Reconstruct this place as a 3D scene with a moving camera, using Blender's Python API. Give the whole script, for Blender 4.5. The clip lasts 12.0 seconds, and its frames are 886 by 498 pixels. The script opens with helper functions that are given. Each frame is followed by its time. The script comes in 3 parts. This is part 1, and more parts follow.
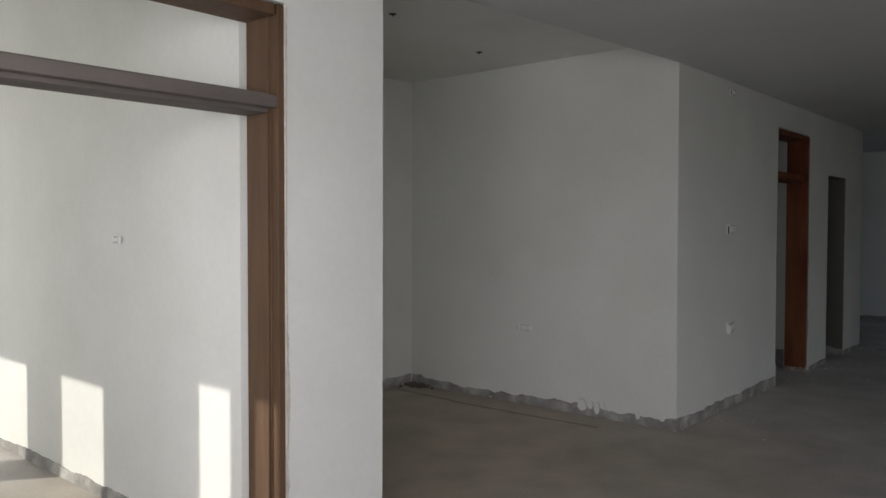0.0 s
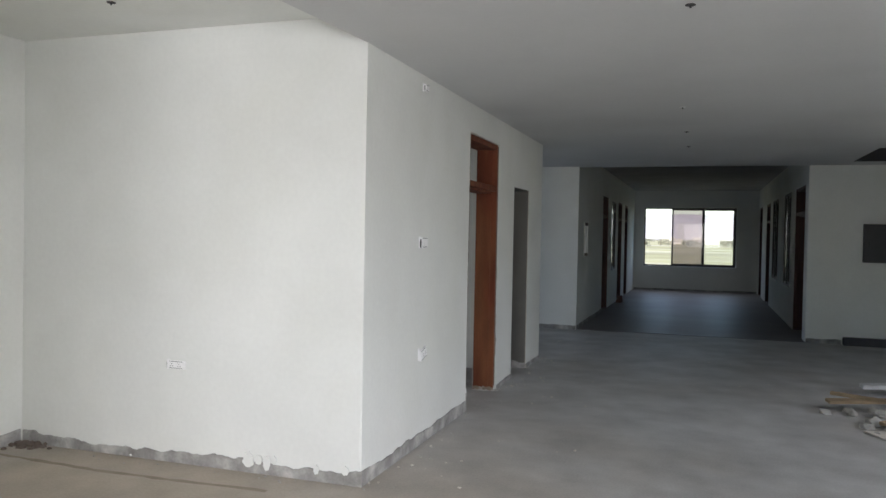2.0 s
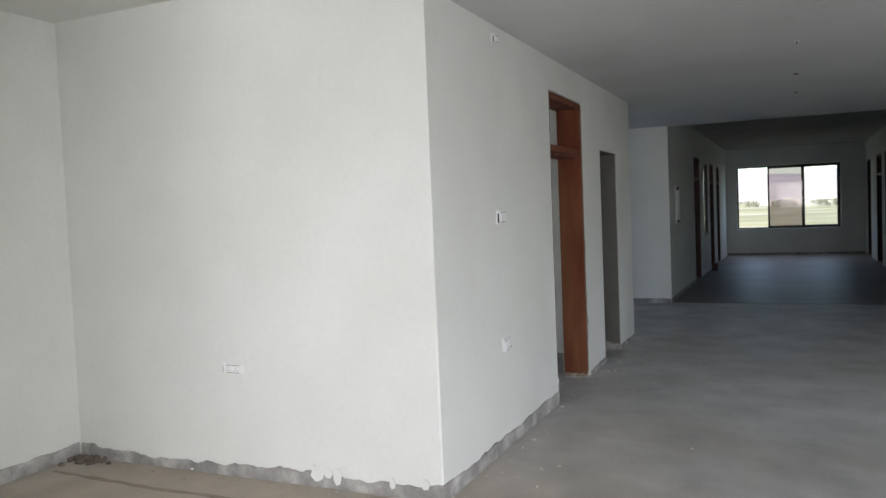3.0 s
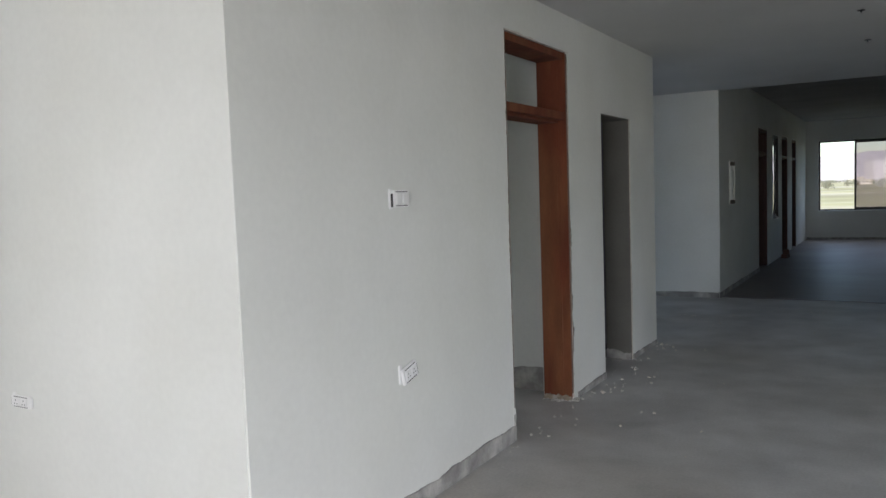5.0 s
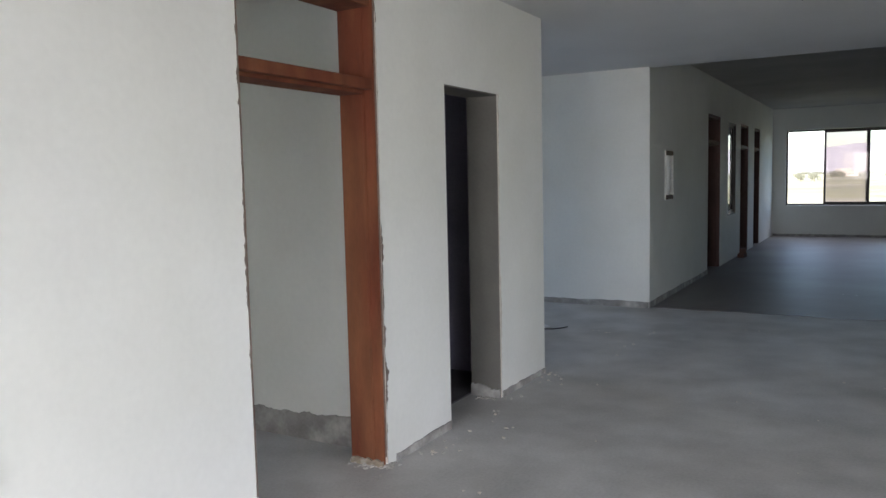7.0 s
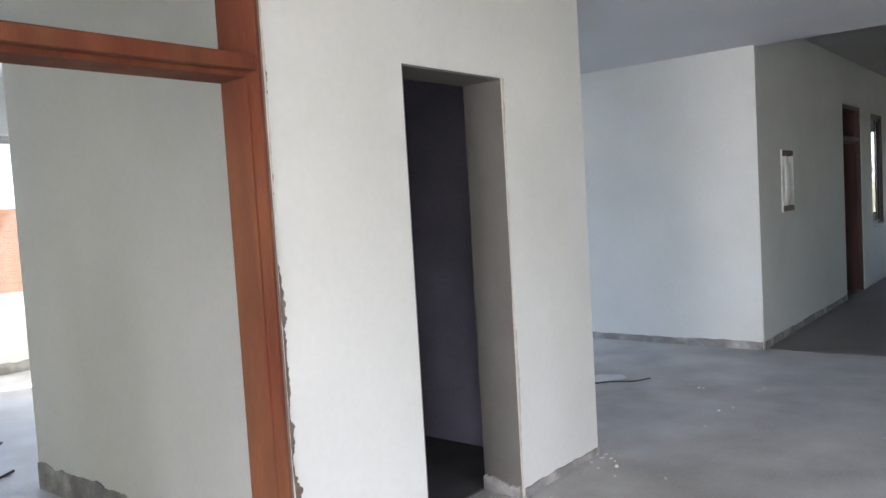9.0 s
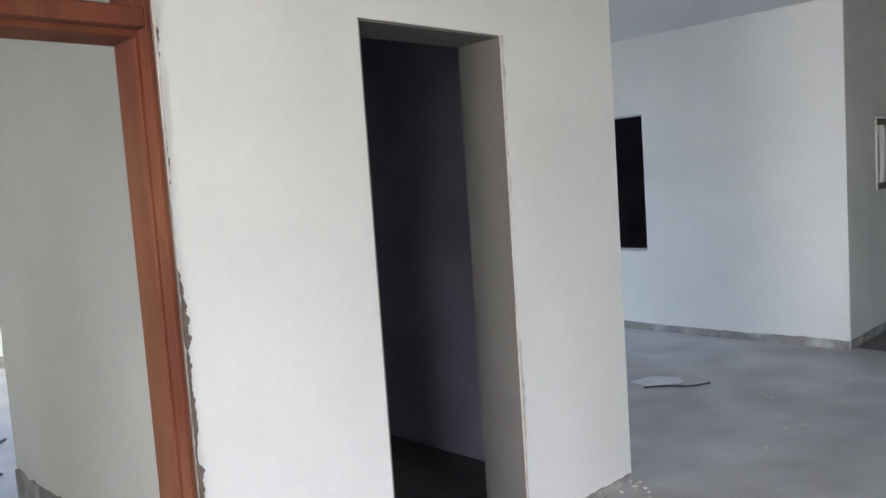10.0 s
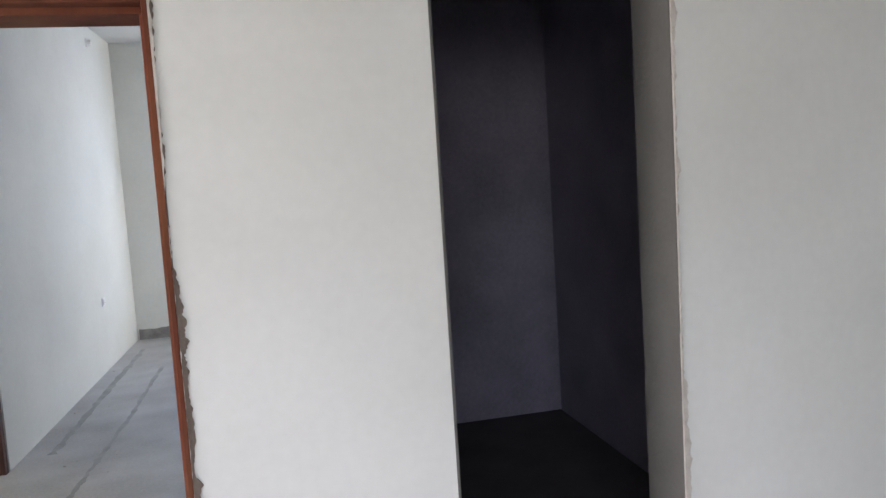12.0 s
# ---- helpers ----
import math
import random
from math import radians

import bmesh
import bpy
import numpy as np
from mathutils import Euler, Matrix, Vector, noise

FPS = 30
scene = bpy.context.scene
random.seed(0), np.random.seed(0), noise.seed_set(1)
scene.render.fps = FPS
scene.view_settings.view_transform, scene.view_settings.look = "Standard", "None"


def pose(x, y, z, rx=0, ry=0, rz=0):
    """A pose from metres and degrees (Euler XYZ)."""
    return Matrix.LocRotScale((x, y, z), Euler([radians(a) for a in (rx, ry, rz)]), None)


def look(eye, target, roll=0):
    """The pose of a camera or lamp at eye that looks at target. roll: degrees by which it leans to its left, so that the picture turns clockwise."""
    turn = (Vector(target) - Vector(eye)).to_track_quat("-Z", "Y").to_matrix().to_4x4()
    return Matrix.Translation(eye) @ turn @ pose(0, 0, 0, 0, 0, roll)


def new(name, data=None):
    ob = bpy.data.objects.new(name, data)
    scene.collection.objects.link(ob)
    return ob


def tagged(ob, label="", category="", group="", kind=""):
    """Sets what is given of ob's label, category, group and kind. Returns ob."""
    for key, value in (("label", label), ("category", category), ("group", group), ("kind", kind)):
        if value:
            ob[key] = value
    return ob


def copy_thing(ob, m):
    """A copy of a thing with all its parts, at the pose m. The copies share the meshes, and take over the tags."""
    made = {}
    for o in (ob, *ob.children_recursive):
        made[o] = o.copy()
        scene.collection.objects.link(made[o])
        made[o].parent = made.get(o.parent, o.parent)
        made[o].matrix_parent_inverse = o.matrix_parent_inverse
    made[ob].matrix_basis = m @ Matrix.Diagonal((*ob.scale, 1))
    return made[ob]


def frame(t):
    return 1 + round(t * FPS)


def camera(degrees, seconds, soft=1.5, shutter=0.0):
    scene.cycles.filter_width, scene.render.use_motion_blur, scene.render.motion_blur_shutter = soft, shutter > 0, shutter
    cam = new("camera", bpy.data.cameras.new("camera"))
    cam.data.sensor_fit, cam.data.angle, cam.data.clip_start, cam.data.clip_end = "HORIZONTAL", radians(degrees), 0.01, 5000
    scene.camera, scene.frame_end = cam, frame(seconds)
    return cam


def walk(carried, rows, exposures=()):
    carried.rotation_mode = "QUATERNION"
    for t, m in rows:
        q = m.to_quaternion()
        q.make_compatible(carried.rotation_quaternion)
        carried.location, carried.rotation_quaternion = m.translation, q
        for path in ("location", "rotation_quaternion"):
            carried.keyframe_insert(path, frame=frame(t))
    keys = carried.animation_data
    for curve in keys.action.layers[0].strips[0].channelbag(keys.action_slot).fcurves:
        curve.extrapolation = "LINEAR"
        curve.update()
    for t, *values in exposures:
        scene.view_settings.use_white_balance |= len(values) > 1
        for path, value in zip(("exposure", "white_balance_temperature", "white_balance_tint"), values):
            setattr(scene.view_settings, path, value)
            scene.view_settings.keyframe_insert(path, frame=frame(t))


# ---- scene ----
cam = camera(59.7, 12.0)
PATH = [
    (0, (2.444, -5.435, 1.528), (1.13, -3.929, 1.468), 0.1),
    (0.5, (2.344, -5.157, 1.611), (1.237, -3.492, 1.591), 1.7),
    (0.8, (2.344, -5.02, 1.588), (1.381, -3.267, 1.544), 3.1),
    (1, (2.305, -4.827, 1.57), (1.401, -3.045, 1.501), 2.8),
    (1.2, (2.325, -4.74, 1.541), (1.517, -2.913, 1.445), 2.5),
    (1.5, (2.174, -4.551, 1.548), (1.487, -2.675, 1.468), 2.6),
    (2, (1.966, -4.335, 1.57), (1.329, -2.44, 1.531), 1.1),
    (2.5, (1.827, -4.038, 1.557), (1.082, -2.183, 1.483), -0.4),
    (3, (1.726, -3.67, 1.547), (0.898, -1.852, 1.453), -2.3),
    (3.2, (1.71, -3.531, 1.549), (0.864, -1.72, 1.469), -3.1),
    (4.8, (1.973, -2.162, 1.536), (0.973, -0.436, 1.396), -0.4),
    (5, (2.004, -1.966, 1.523), (0.99, -0.248, 1.378), -2.0),
    (5.5, (2.137, -1.513, 1.546), (1.082, 0.176, 1.367), -1.9),
    (6, (2.241, -1.075, 1.497), (1.246, 0.654, 1.366), -1.1),
    (6.5, (2.28, -0.624, 1.531), (1.379, 1.154, 1.379), -2.6),
    (7, (2.29, -0.141, 1.535), (1.302, 1.589, 1.355), -1.3),
    (7.2, (2.261, 0.054, 1.54), (1.258, 1.777, 1.371), -0.5),
    (8.8, (2.252, 1.377, 1.513), (0.998, 2.93, 1.385), -2.3),
    (9, (2.158, 1.49, 1.513), (0.894, 3.035, 1.392), -3.4),
    (9.5, (2.123, 1.885, 1.534), (0.776, 3.353, 1.371), -2.4),
    (10, (2.069, 2.241, 1.524), (0.64, 3.63, 1.355), -3.9),
    (10.5, (2.02, 2.541, 1.522), (0.411, 3.724, 1.408), -3.3),
    (10.8, (2.081, 2.696, 1.48), (0.311, 3.623, 1.379), -3.6),
    (11, (2.096, 2.862, 1.497), (0.248, 3.616, 1.362), -1.9),
    (11.5, (2.13, 3.105, 1.5), (0.212, 3.644, 1.325), -2.7),
    (12, (2.087, 3.436, 1.527), (0.148, 3.89, 1.335), -3.6),
]
walk(cam, [(t, look(eye, target, roll)) for t, eye, target, roll in PATH],
     [(0.0, -0.1, 6520, 11), (0.6, 0.42, 6480, 11), (1.0, 0.85, 6430, 11), (1.3, 1.3, 6400, 10), (1.6, 1.58, 6380, 10), (2.5, 1.78, 6360, 10), (3.2, 1.75, 6360, 10), (5.0, 1.66, 6350, 10), (5.5, 1.9, 6350, 10),
      (6.5, 2.36, 6350, 11), (7.2, 2.7, 6400, 13), (9.0, 3.42, 6420, 15), (11.0, 3.26, 6360, 16), (12.0, 3.13, 6420, 17)])

# ---- light ----
SUN_DIR = Vector((0.57, 0.82, -0.56)).normalized()
world = bpy.data.worlds.new("sky")
scene.world = world
world.use_nodes = True
wn = world.node_tree.nodes
sky = wn.new("ShaderNodeTexSky")
sky.sky_type = "NISHITA"
sky.sun_disc = False
sky.sun_elevation = math.asin(-SUN_DIR.z)
sky.sun_rotation = math.atan2(-SUN_DIR.x, -SUN_DIR.y)
sky.dust_density = 0.3
sky.ozone_density = 3.0
wn["Background"].inputs["Strength"].default_value = 0.075
world.node_tree.links.new(sky.outputs["Color"], wn["Background"].inputs["Color"])

sun = new("sun", bpy.data.lights.new("sun", "SUN"))
sun.data.energy = 3.4
sun.data.angle = radians(0.5)
sun.data.color = (1.0, 0.95, 0.86)
sun.matrix_world = look((0, 0, 30), Vector((0, 0, 30)) + SUN_DIR)


def window_light(x, y, z, aim, w, h, watts, colour=(0.90, 0.95, 1.0), spread=180):
    """The sky's light in a window's opening; some openings are unseen and added."""
    data = bpy.data.lights.new("window_light", "AREA")
    data.shape, data.size, data.size_y = "RECTANGLE", w, h
    data.energy, data.color, data.spread = watts, colour, radians(spread)
    lamp = new("window_light", data)
    lamp.matrix_world = look((x, y, z), Vector((x, y, z)) + Vector(aim))
    return lamp


SKYCOL = (0.99, 0.965, 0.995)
BLUECOL = (0.52, 0.68, 1.0)
# Lobby and hall windows: unseen, added as sources for these spaces.
window_light(1.9, -6.45, 1.75, (-1.05, 1, -0.16), 3.0, 1.45, 36, SKYCOL, 102)
window_light(6.95, -4.6, 1.6, (-1, 0.5, -1.1), 2.4, 1.7, 50, SKYCOL, 98)
window_light(6.95, 2.2, 1.6, (-1, 0, -1.1), 2.4, 1.7, 12, SKYCOL, 120)
window_light(-6.40, 7.1, 1.6, (1, 0, -1.15), 2.0, 1.7, 8.5, BLUECOL, 130)
window_light(-6.40, 4.72, 1.6, (1, 0, -0.35), 0.76, 1.6, 1.5, (0.50, 0.70, 1.0))
# Unseen side-room window, added to brighten the partition through the inner doorway.
window_light(-6.40, 1.05, 1.6, (1, 0, -0.1), 1.2, 1.7, 30, (1.0, 0.955, 0.85))
window_light(-6.63, 3.55, 2.14, (1, 0, -0.15), 1.3, 0.58, 2.1, (0.52, 0.72, 1.0))
window_light(1.58, 19.86, 1.6, (0, -1, -1.5), 2.5, 1.6, 2.6, (0.82, 0.88, 1.0), 120)
window_light(-3.9, -5.9, 1.6, (0, 1, -0.4), 3.0, 1.6, 40, (1.0, 0.98, 0.96))

# ---- materials ----
def material(name, colour, rough=0.8, metal=0.0, spread=0.12, scale=3.0, fine=60.0, bump=0.15, tint=None, stretch=(1, 1, 1), tint_scale=0.7, tint_amount=0.5, piece=0.0, spot=None):
    """Base colour with a broad stain, a fine grain and relief."""
    m = bpy.data.materials.new(name)
    m.use_nodes = True
    n, l = m.node_tree.nodes, m.node_tree.links
    b = n["Principled BSDF"]
    b.inputs["Roughness"].default_value = rough
    b.inputs["Metallic"].default_value = metal
    geo = n.new("ShaderNodeNewGeometry")
    mp = n.new("ShaderNodeMapping")
    mp.inputs["Scale"].default_value = stretch
    l.new(geo.outputs["Position"], mp.inputs["Vector"])

    def tex(s, detail=4.0):
        t = n.new("ShaderNodeTexNoise")
        t.inputs["Scale"].default_value = s
        t.inputs["Detail"].default_value = detail
        l.new(mp.outputs["Vector"], t.inputs["Vector"])
        return t

    broad, grain = tex(scale), tex(fine, 3.0)
    mixed = n.new("ShaderNodeMath")
    mixed.operation = "MULTIPLY_ADD"
    l.new(grain.outputs["Fac"], mixed.inputs[0])
    mixed.inputs[1].default_value = 0.4
    l.new(broad.outputs["Fac"], mixed.inputs[2])
    ramp = n.new("ShaderNodeMapRange")
    ramp.inputs["From Min"].default_value, ramp.inputs["From Max"].default_value = 0.4, 1.0
    ramp.inputs["To Min"].default_value, ramp.inputs["To Max"].default_value = 1 - spread, 1 + spread
    l.new(mixed.outputs[0], ramp.inputs["Value"])
    out = n.new("ShaderNodeVectorMath")
    out.operation = "SCALE"
    out.inputs[0].default_value = colour
    if tint:
        st = tex(tint_scale, 6.0)
        cr = n.new("ShaderNodeMapRange")
        cr.inputs["From Min"].default_value, cr.inputs["From Max"].default_value = 0.45, 0.65
        cr.inputs["To Max"].default_value = tint_amount
        l.new(st.outputs["Fac"], cr.inputs["Value"])
        mx = n.new("ShaderNodeMix")
        mx.data_type = "RGBA"
        mx.inputs[6].default_value = (*colour, 1)
        mx.inputs[7].default_value = (*tint, 1)
        l.new(cr.outputs["Result"], mx.inputs[0])
        l.new(mx.outputs[2], out.inputs[0])
    if spot:
        far = n.new("ShaderNodeVectorMath")
        far.operation = "DISTANCE"
        l.new(geo.outputs["Position"], far.inputs[0])
        far.inputs[1].default_value = spot[0]
        wob = n.new("ShaderNodeMath")
        wob.operation = "MULTIPLY_ADD"
        l.new(tex(0.9, 5.0).outputs["Fac"], wob.inputs[0])
        wob.inputs[1].default_value = 3.0
        l.new(far.outputs["Value"], wob.inputs[2])
        sr = n.new("ShaderNodeMapRange")
        sr.inputs["From Min"].default_value, sr.inputs["From Max"].default_value = spot[1], spot[2]
        sr.inputs["To Min"].default_value, sr.inputs["To Max"].default_value = spot[4], 0.0
        l.new(wob.outputs[0], sr.inputs["Value"])
        sm = n.new("ShaderNodeMix")
        sm.data_type = "RGBA"
        l.new(sr.outputs["Result"], sm.inputs[0])
        if tint:
            l.new(mx.outputs[2], sm.inputs[6])
        else:
            sm.inputs[6].default_value = (*colour, 1)
        sm.inputs[7].default_value = (*spot[3], 1)
        l.new(sm.outputs[2], out.inputs[0])
    l.new(ramp.outputs["Result"], out.inputs["Scale"])
    last = out.outputs[0]
    if piece:
        info = n.new("ShaderNodeObjectInfo")
        pr = n.new("ShaderNodeMapRange")
        pr.inputs["To Min"].default_value, pr.inputs["To Max"].default_value = 1 - piece, 1 + piece
        l.new(info.outputs["Random"], pr.inputs["Value"])
        ps = n.new("ShaderNodeVectorMath")
        ps.operation = "SCALE"
        l.new(last, ps.inputs[0])
        l.new(pr.outputs["Result"], ps.inputs["Scale"])
        last = ps.outputs[0]
    l.new(last, b.inputs["Base Color"])
    if bump:
        bp = n.new("ShaderNodeBump")
        bp.inputs["Strength"].default_value = bump
        bp.inputs["Distance"].default_value = 0.01
        l.new(mixed.outputs[0], bp.inputs["Height"])
        l.new(bp.outputs["Normal"], b.inputs["Normal"])
    return m


def glass(name, colour, gloss=0.08):
    m = bpy.data.materials.new(name)
    m.use_nodes = True
    n, l = m.node_tree.nodes, m.node_tree.links
    n.remove(n["Principled BSDF"])
    tr, gl, mx, fr = (n.new("ShaderNodeBsdf" + k) if k in ("Transparent", "Glossy") else n.new("ShaderNode" + k) for k in ("Transparent", "Glossy", "MixShader", "Fresnel"))
    tr.inputs["Color"].default_value = (*colour, 1)
    gl.inputs["Roughness"].default_value = gloss
    l.new(fr.outputs[0], mx.inputs[0])
    l.new(tr.outputs[0], mx.inputs[1])
    l.new(gl.outputs[0], mx.inputs[2])
    l.new(mx.outputs[0], n["Material Output"].inputs["Surface"])
    return m


PAINT = material("white_distemper", (0.79, 0.80, 0.765), 0.85, spread=0.06, scale=1.3, fine=30, bump=0.025, tint=(0.73, 0.735, 0.68), tint_scale=0.9, tint_amount=0.55)
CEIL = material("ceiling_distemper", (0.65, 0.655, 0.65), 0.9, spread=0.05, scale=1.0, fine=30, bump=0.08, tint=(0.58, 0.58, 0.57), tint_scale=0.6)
CEMENT = material("grey_cement_render", (0.42, 0.41, 0.38), 0.92, spread=0.22, scale=5, fine=70, bump=0.5, tint=(0.52, 0.51, 0.48), tint_scale=4.0, tint_amount=0.8)
SKIRT = material("smeared_cement_skirting", (0.29, 0.28, 0.265), 0.92, spread=0.30, scale=9, fine=60, bump=0.5, tint=(0.56, 0.55, 0.52), tint_scale=5.0, tint_amount=0.75)
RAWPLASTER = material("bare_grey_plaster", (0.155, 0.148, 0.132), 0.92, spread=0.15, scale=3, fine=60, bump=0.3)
# Plaster of rooms without light: their darkness is put into its colour.
UNLITPLASTER = material("unlit_room_plaster", (0.24, 0.225, 0.285), 0.92, spread=0.32, scale=2.0, fine=50, bump=0.35)
FLOOR = material("dusty_concrete_floor", (0.49, 0.49, 0.485), 0.55, spread=0.27, scale=2.3, fine=60, bump=0.22, tint=(0.33, 0.31, 0.28), tint_scale=0.55, tint_amount=0.6, spot=((-1.4, -1.4, 0.0), 2.6, 5.6, (0.38, 0.315, 0.235), 0.85))
# Corridor floor: the dimness past the hall is put into this darker colour.
DIMSCREED = material("dim_corridor_screed", (0.18, 0.16, 0.155), 0.48, spread=0.2, scale=0.9, fine=50, bump=0.06, tint=(0.24, 0.225, 0.22), tint_scale=0.5, tint_amount=0.7)
# Corridor ceiling: its dimness is put into a darker grey.
DIMCEIL = material("dim_corridor_ceiling", (0.42, 0.42, 0.425), 0.92, spread=0.14, scale=1.2, fine=30, bump=0.2)
WOOD = material("red_brown_timber", (0.15, 0.038, 0.0155), 0.92, spread=0.26, scale=4, fine=40, bump=0.25, stretch=(3, 3, 0.6), tint=(0.195, 0.074, 0.031), tint_scale=1.3, tint_amount=0.9)
DARKWOOD = material("dark_red_brown_timber", (0.085, 0.03, 0.022), 0.55, spread=0.3, scale=4, fine=30, bump=0.25, stretch=(7, 7, 0.5))
# Corridor door frames, a darker brown than WOOD.
DARKERWOOD = material("darker_brown_timber", (0.078, 0.030, 0.023), 0.6, spread=0.22, scale=4, fine=16, bump=0.12, stretch=(3, 3, 0.35))
DUSTYWOOD = material("dust_covered_timber", (0.135, 0.115, 0.105), 0.85, spread=0.20, scale=4, fine=40, bump=0.25, stretch=(3, 0.6, 3))
OLDWOOD = material("brown_raw_timber", (0.11, 0.060, 0.031), 0.7, spread=0.25, scale=4, fine=35, bump=0.3, stretch=(6, 6, 0.5))
PLANK = material("sawn_plank_timber", (0.36, 0.27, 0.17), 0.85, spread=0.25, scale=6, fine=50, bump=0.4, piece=0.15)
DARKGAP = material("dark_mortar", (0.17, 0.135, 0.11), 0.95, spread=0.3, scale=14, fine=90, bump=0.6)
CRUMB = material("plaster_crumbs", (0.62, 0.58, 0.52), 0.95, spread=0.2, scale=20, fine=90, bump=0.6)
DARKALU = material("dark_anodised_aluminium", (0.055, 0.05, 0.048), 0.45, 0.6, spread=0.1, bump=0.02)
LIGHTALU = material("grey_mill_aluminium", (0.36, 0.36, 0.37), 0.4, 0.7, spread=0.1, bump=0.02)
GLASS = glass("clear_window_glass", (0.93, 0.95, 0.94), 0.02)
TINT = glass("grey_tinted_glass", (0.60, 0.57, 0.58), 0.02)
PALETINT = glass("pale_tinted_glass", (0.86, 0.81, 0.79))
DARKBRICK = material("dark_red_brick", (0.135, 0.07, 0.056), 0.9, spread=0.3, scale=9, fine=60, bump=0.5)
PLASTIC = material("white_plastic", (0.88, 0.88, 0.87), 0.35, spread=0.03, scale=20, bump=0.03)
GREYSLOT = material("grey_plastic_joint", (0.26, 0.26, 0.25), 0.5, spread=0.05, bump=0.0)
SHAFTSHADE = material("shaft_shade", (0.02, 0.02, 0.022), 0.95, spread=0.2, bump=0.1)
SLOT = material("black_plastic", (0.03, 0.03, 0.03), 0.5, spread=0.05, bump=0.0)
GALV = material("galvanised_sheet", (0.74, 0.74, 0.71), 0.42, 0.55, spread=0.2, scale=8, bump=0.2)
STEEL = material("dark_steel", (0.07, 0.07, 0.075), 0.6, 0.3, spread=0.2, bump=0.1)
BRICK = material("orange_clay_brick", (0.52, 0.28, 0.17), 0.9, spread=0.26, scale=9, fine=60, bump=0.5, piece=0.14)
MORTAR = material("sandy_mortar", (0.38, 0.255, 0.18), 0.95, spread=0.2, scale=9, bump=0.5)
FIELD = material("dry_green_fields", (0.33, 0.31, 0.17), 0.95, spread=0.35, scale=0.02, fine=0.3, bump=0.0, tint=(0.55, 0.50, 0.38), tint_scale=0.012, tint_amount=0.9)
# Hills and foliage: distance haze is put into their pale colours.
HILL = material("hill_haze_colour", (0.37, 0.355, 0.37), 0.95, spread=0.1, scale=0.004, fine=0.02, bump=0.0)
HAZELEAF = material("haze_paled_foliage", (0.19, 0.19, 0.14), 0.8, spread=0.35, scale=0.8, fine=4, bump=0.0)
BARK = material("tree_bark", (0.14, 0.10, 0.07), 0.9, spread=0.3, scale=2, bump=0.3)
HOUSEWALL = material("pale_house_plaster", (0.66, 0.62, 0.55), 0.9, spread=0.1, scale=0.4, bump=0.0)
ROOFMAT = material("grey_flat_roof", (0.35, 0.33, 0.31), 0.9, spread=0.15, scale=0.4, bump=0.0)
CABLE = material("grey_cable_sheath", (0.22, 0.22, 0.22), 0.6, spread=0.1, bump=0.0)
UNLITFLOOR = material("unlit_wash_room_floor", (0.075, 0.07, 0.075), 0.75, spread=0.3, scale=4, fine=50, bump=0.2)
MUD = material("dried_brown_mortar_mud", (0.27, 0.225, 0.17), 0.95, spread=0.35, scale=14, fine=80, bump=0.6, tint=(0.55, 0.52, 0.47), tint_scale=16.0, tint_amount=0.8)
DUST = material("brown_floor_dirt", (0.285, 0.245, 0.19), 0.95, spread=0.2, scale=7, bump=0.2)
WET = material("damp_patch", (0.225, 0.22, 0.22), 0.9, spread=0.2, scale=8, bump=0.1)
STREAK = material("old_mortar_line", (0.375, 0.372, 0.365), 0.9, spread=0.25, scale=9, bump=0.2)
PAPER = material("dusty_cardboard", (0.66, 0.66, 0.67), 0.85, spread=0.15, scale=6, bump=0.2)

# ---- building blocks ----
def link(name, bm, mat, parent=None, label=""):
    me = bpy.data.meshes.new(name)
    bmesh.ops.recalc_face_normals(bm, faces=bm.faces)
    bm.to_mesh(me)
    bm.free()
    me.materials.append(mat)
    ob = new(name, me)
    if parent:
        ob.parent = parent
    if label:
        ob["label"] = label
    return ob


def part(name, bm, mat, parent, label=""):
    return link(name, bm, mat, parent, label)


def thing(name, label, category, group="", kind="", at=(0, 0, 0), turn=0.0):
    ob = new(name)
    ob.matrix_world = pose(*at, 0, 0, turn)
    return tagged(ob, label, category, group, kind)


def box(x0, y0, z0, x1, y1, z1, bevel=0.0, bm=None):
    made = bm or bmesh.new()
    r = bmesh.ops.create_cube(made, size=1)
    m = Matrix.Translation(((x0 + x1) / 2, (y0 + y1) / 2, (z0 + z1) / 2)) @ Matrix.Diagonal((abs(x1 - x0), abs(y1 - y0), abs(z1 - z0), 1))
    bmesh.ops.transform(made, matrix=m, verts=r["verts"])
    if bevel:
        es = list({e for v in r["verts"] for e in v.link_edges})
        bmesh.ops.bevel(made, geom=es, offset=bevel, segments=2, affect="EDGES")
    return made


def prism(points, z0, z1):
    """A polygon in plan, from z0 to z1."""
    bm = bmesh.new()
    lo = [bm.verts.new((x, y, z0)) for x, y in points]
    hi = [bm.verts.new((x, y, z1)) for x, y in points]
    bm.faces.new(lo)
    bm.faces.new(hi)
    k = len(points)
    for i in range(k):
        bm.faces.new((lo[i], lo[(i + 1) % k], hi[(i + 1) % k], hi[i]))
    return bm


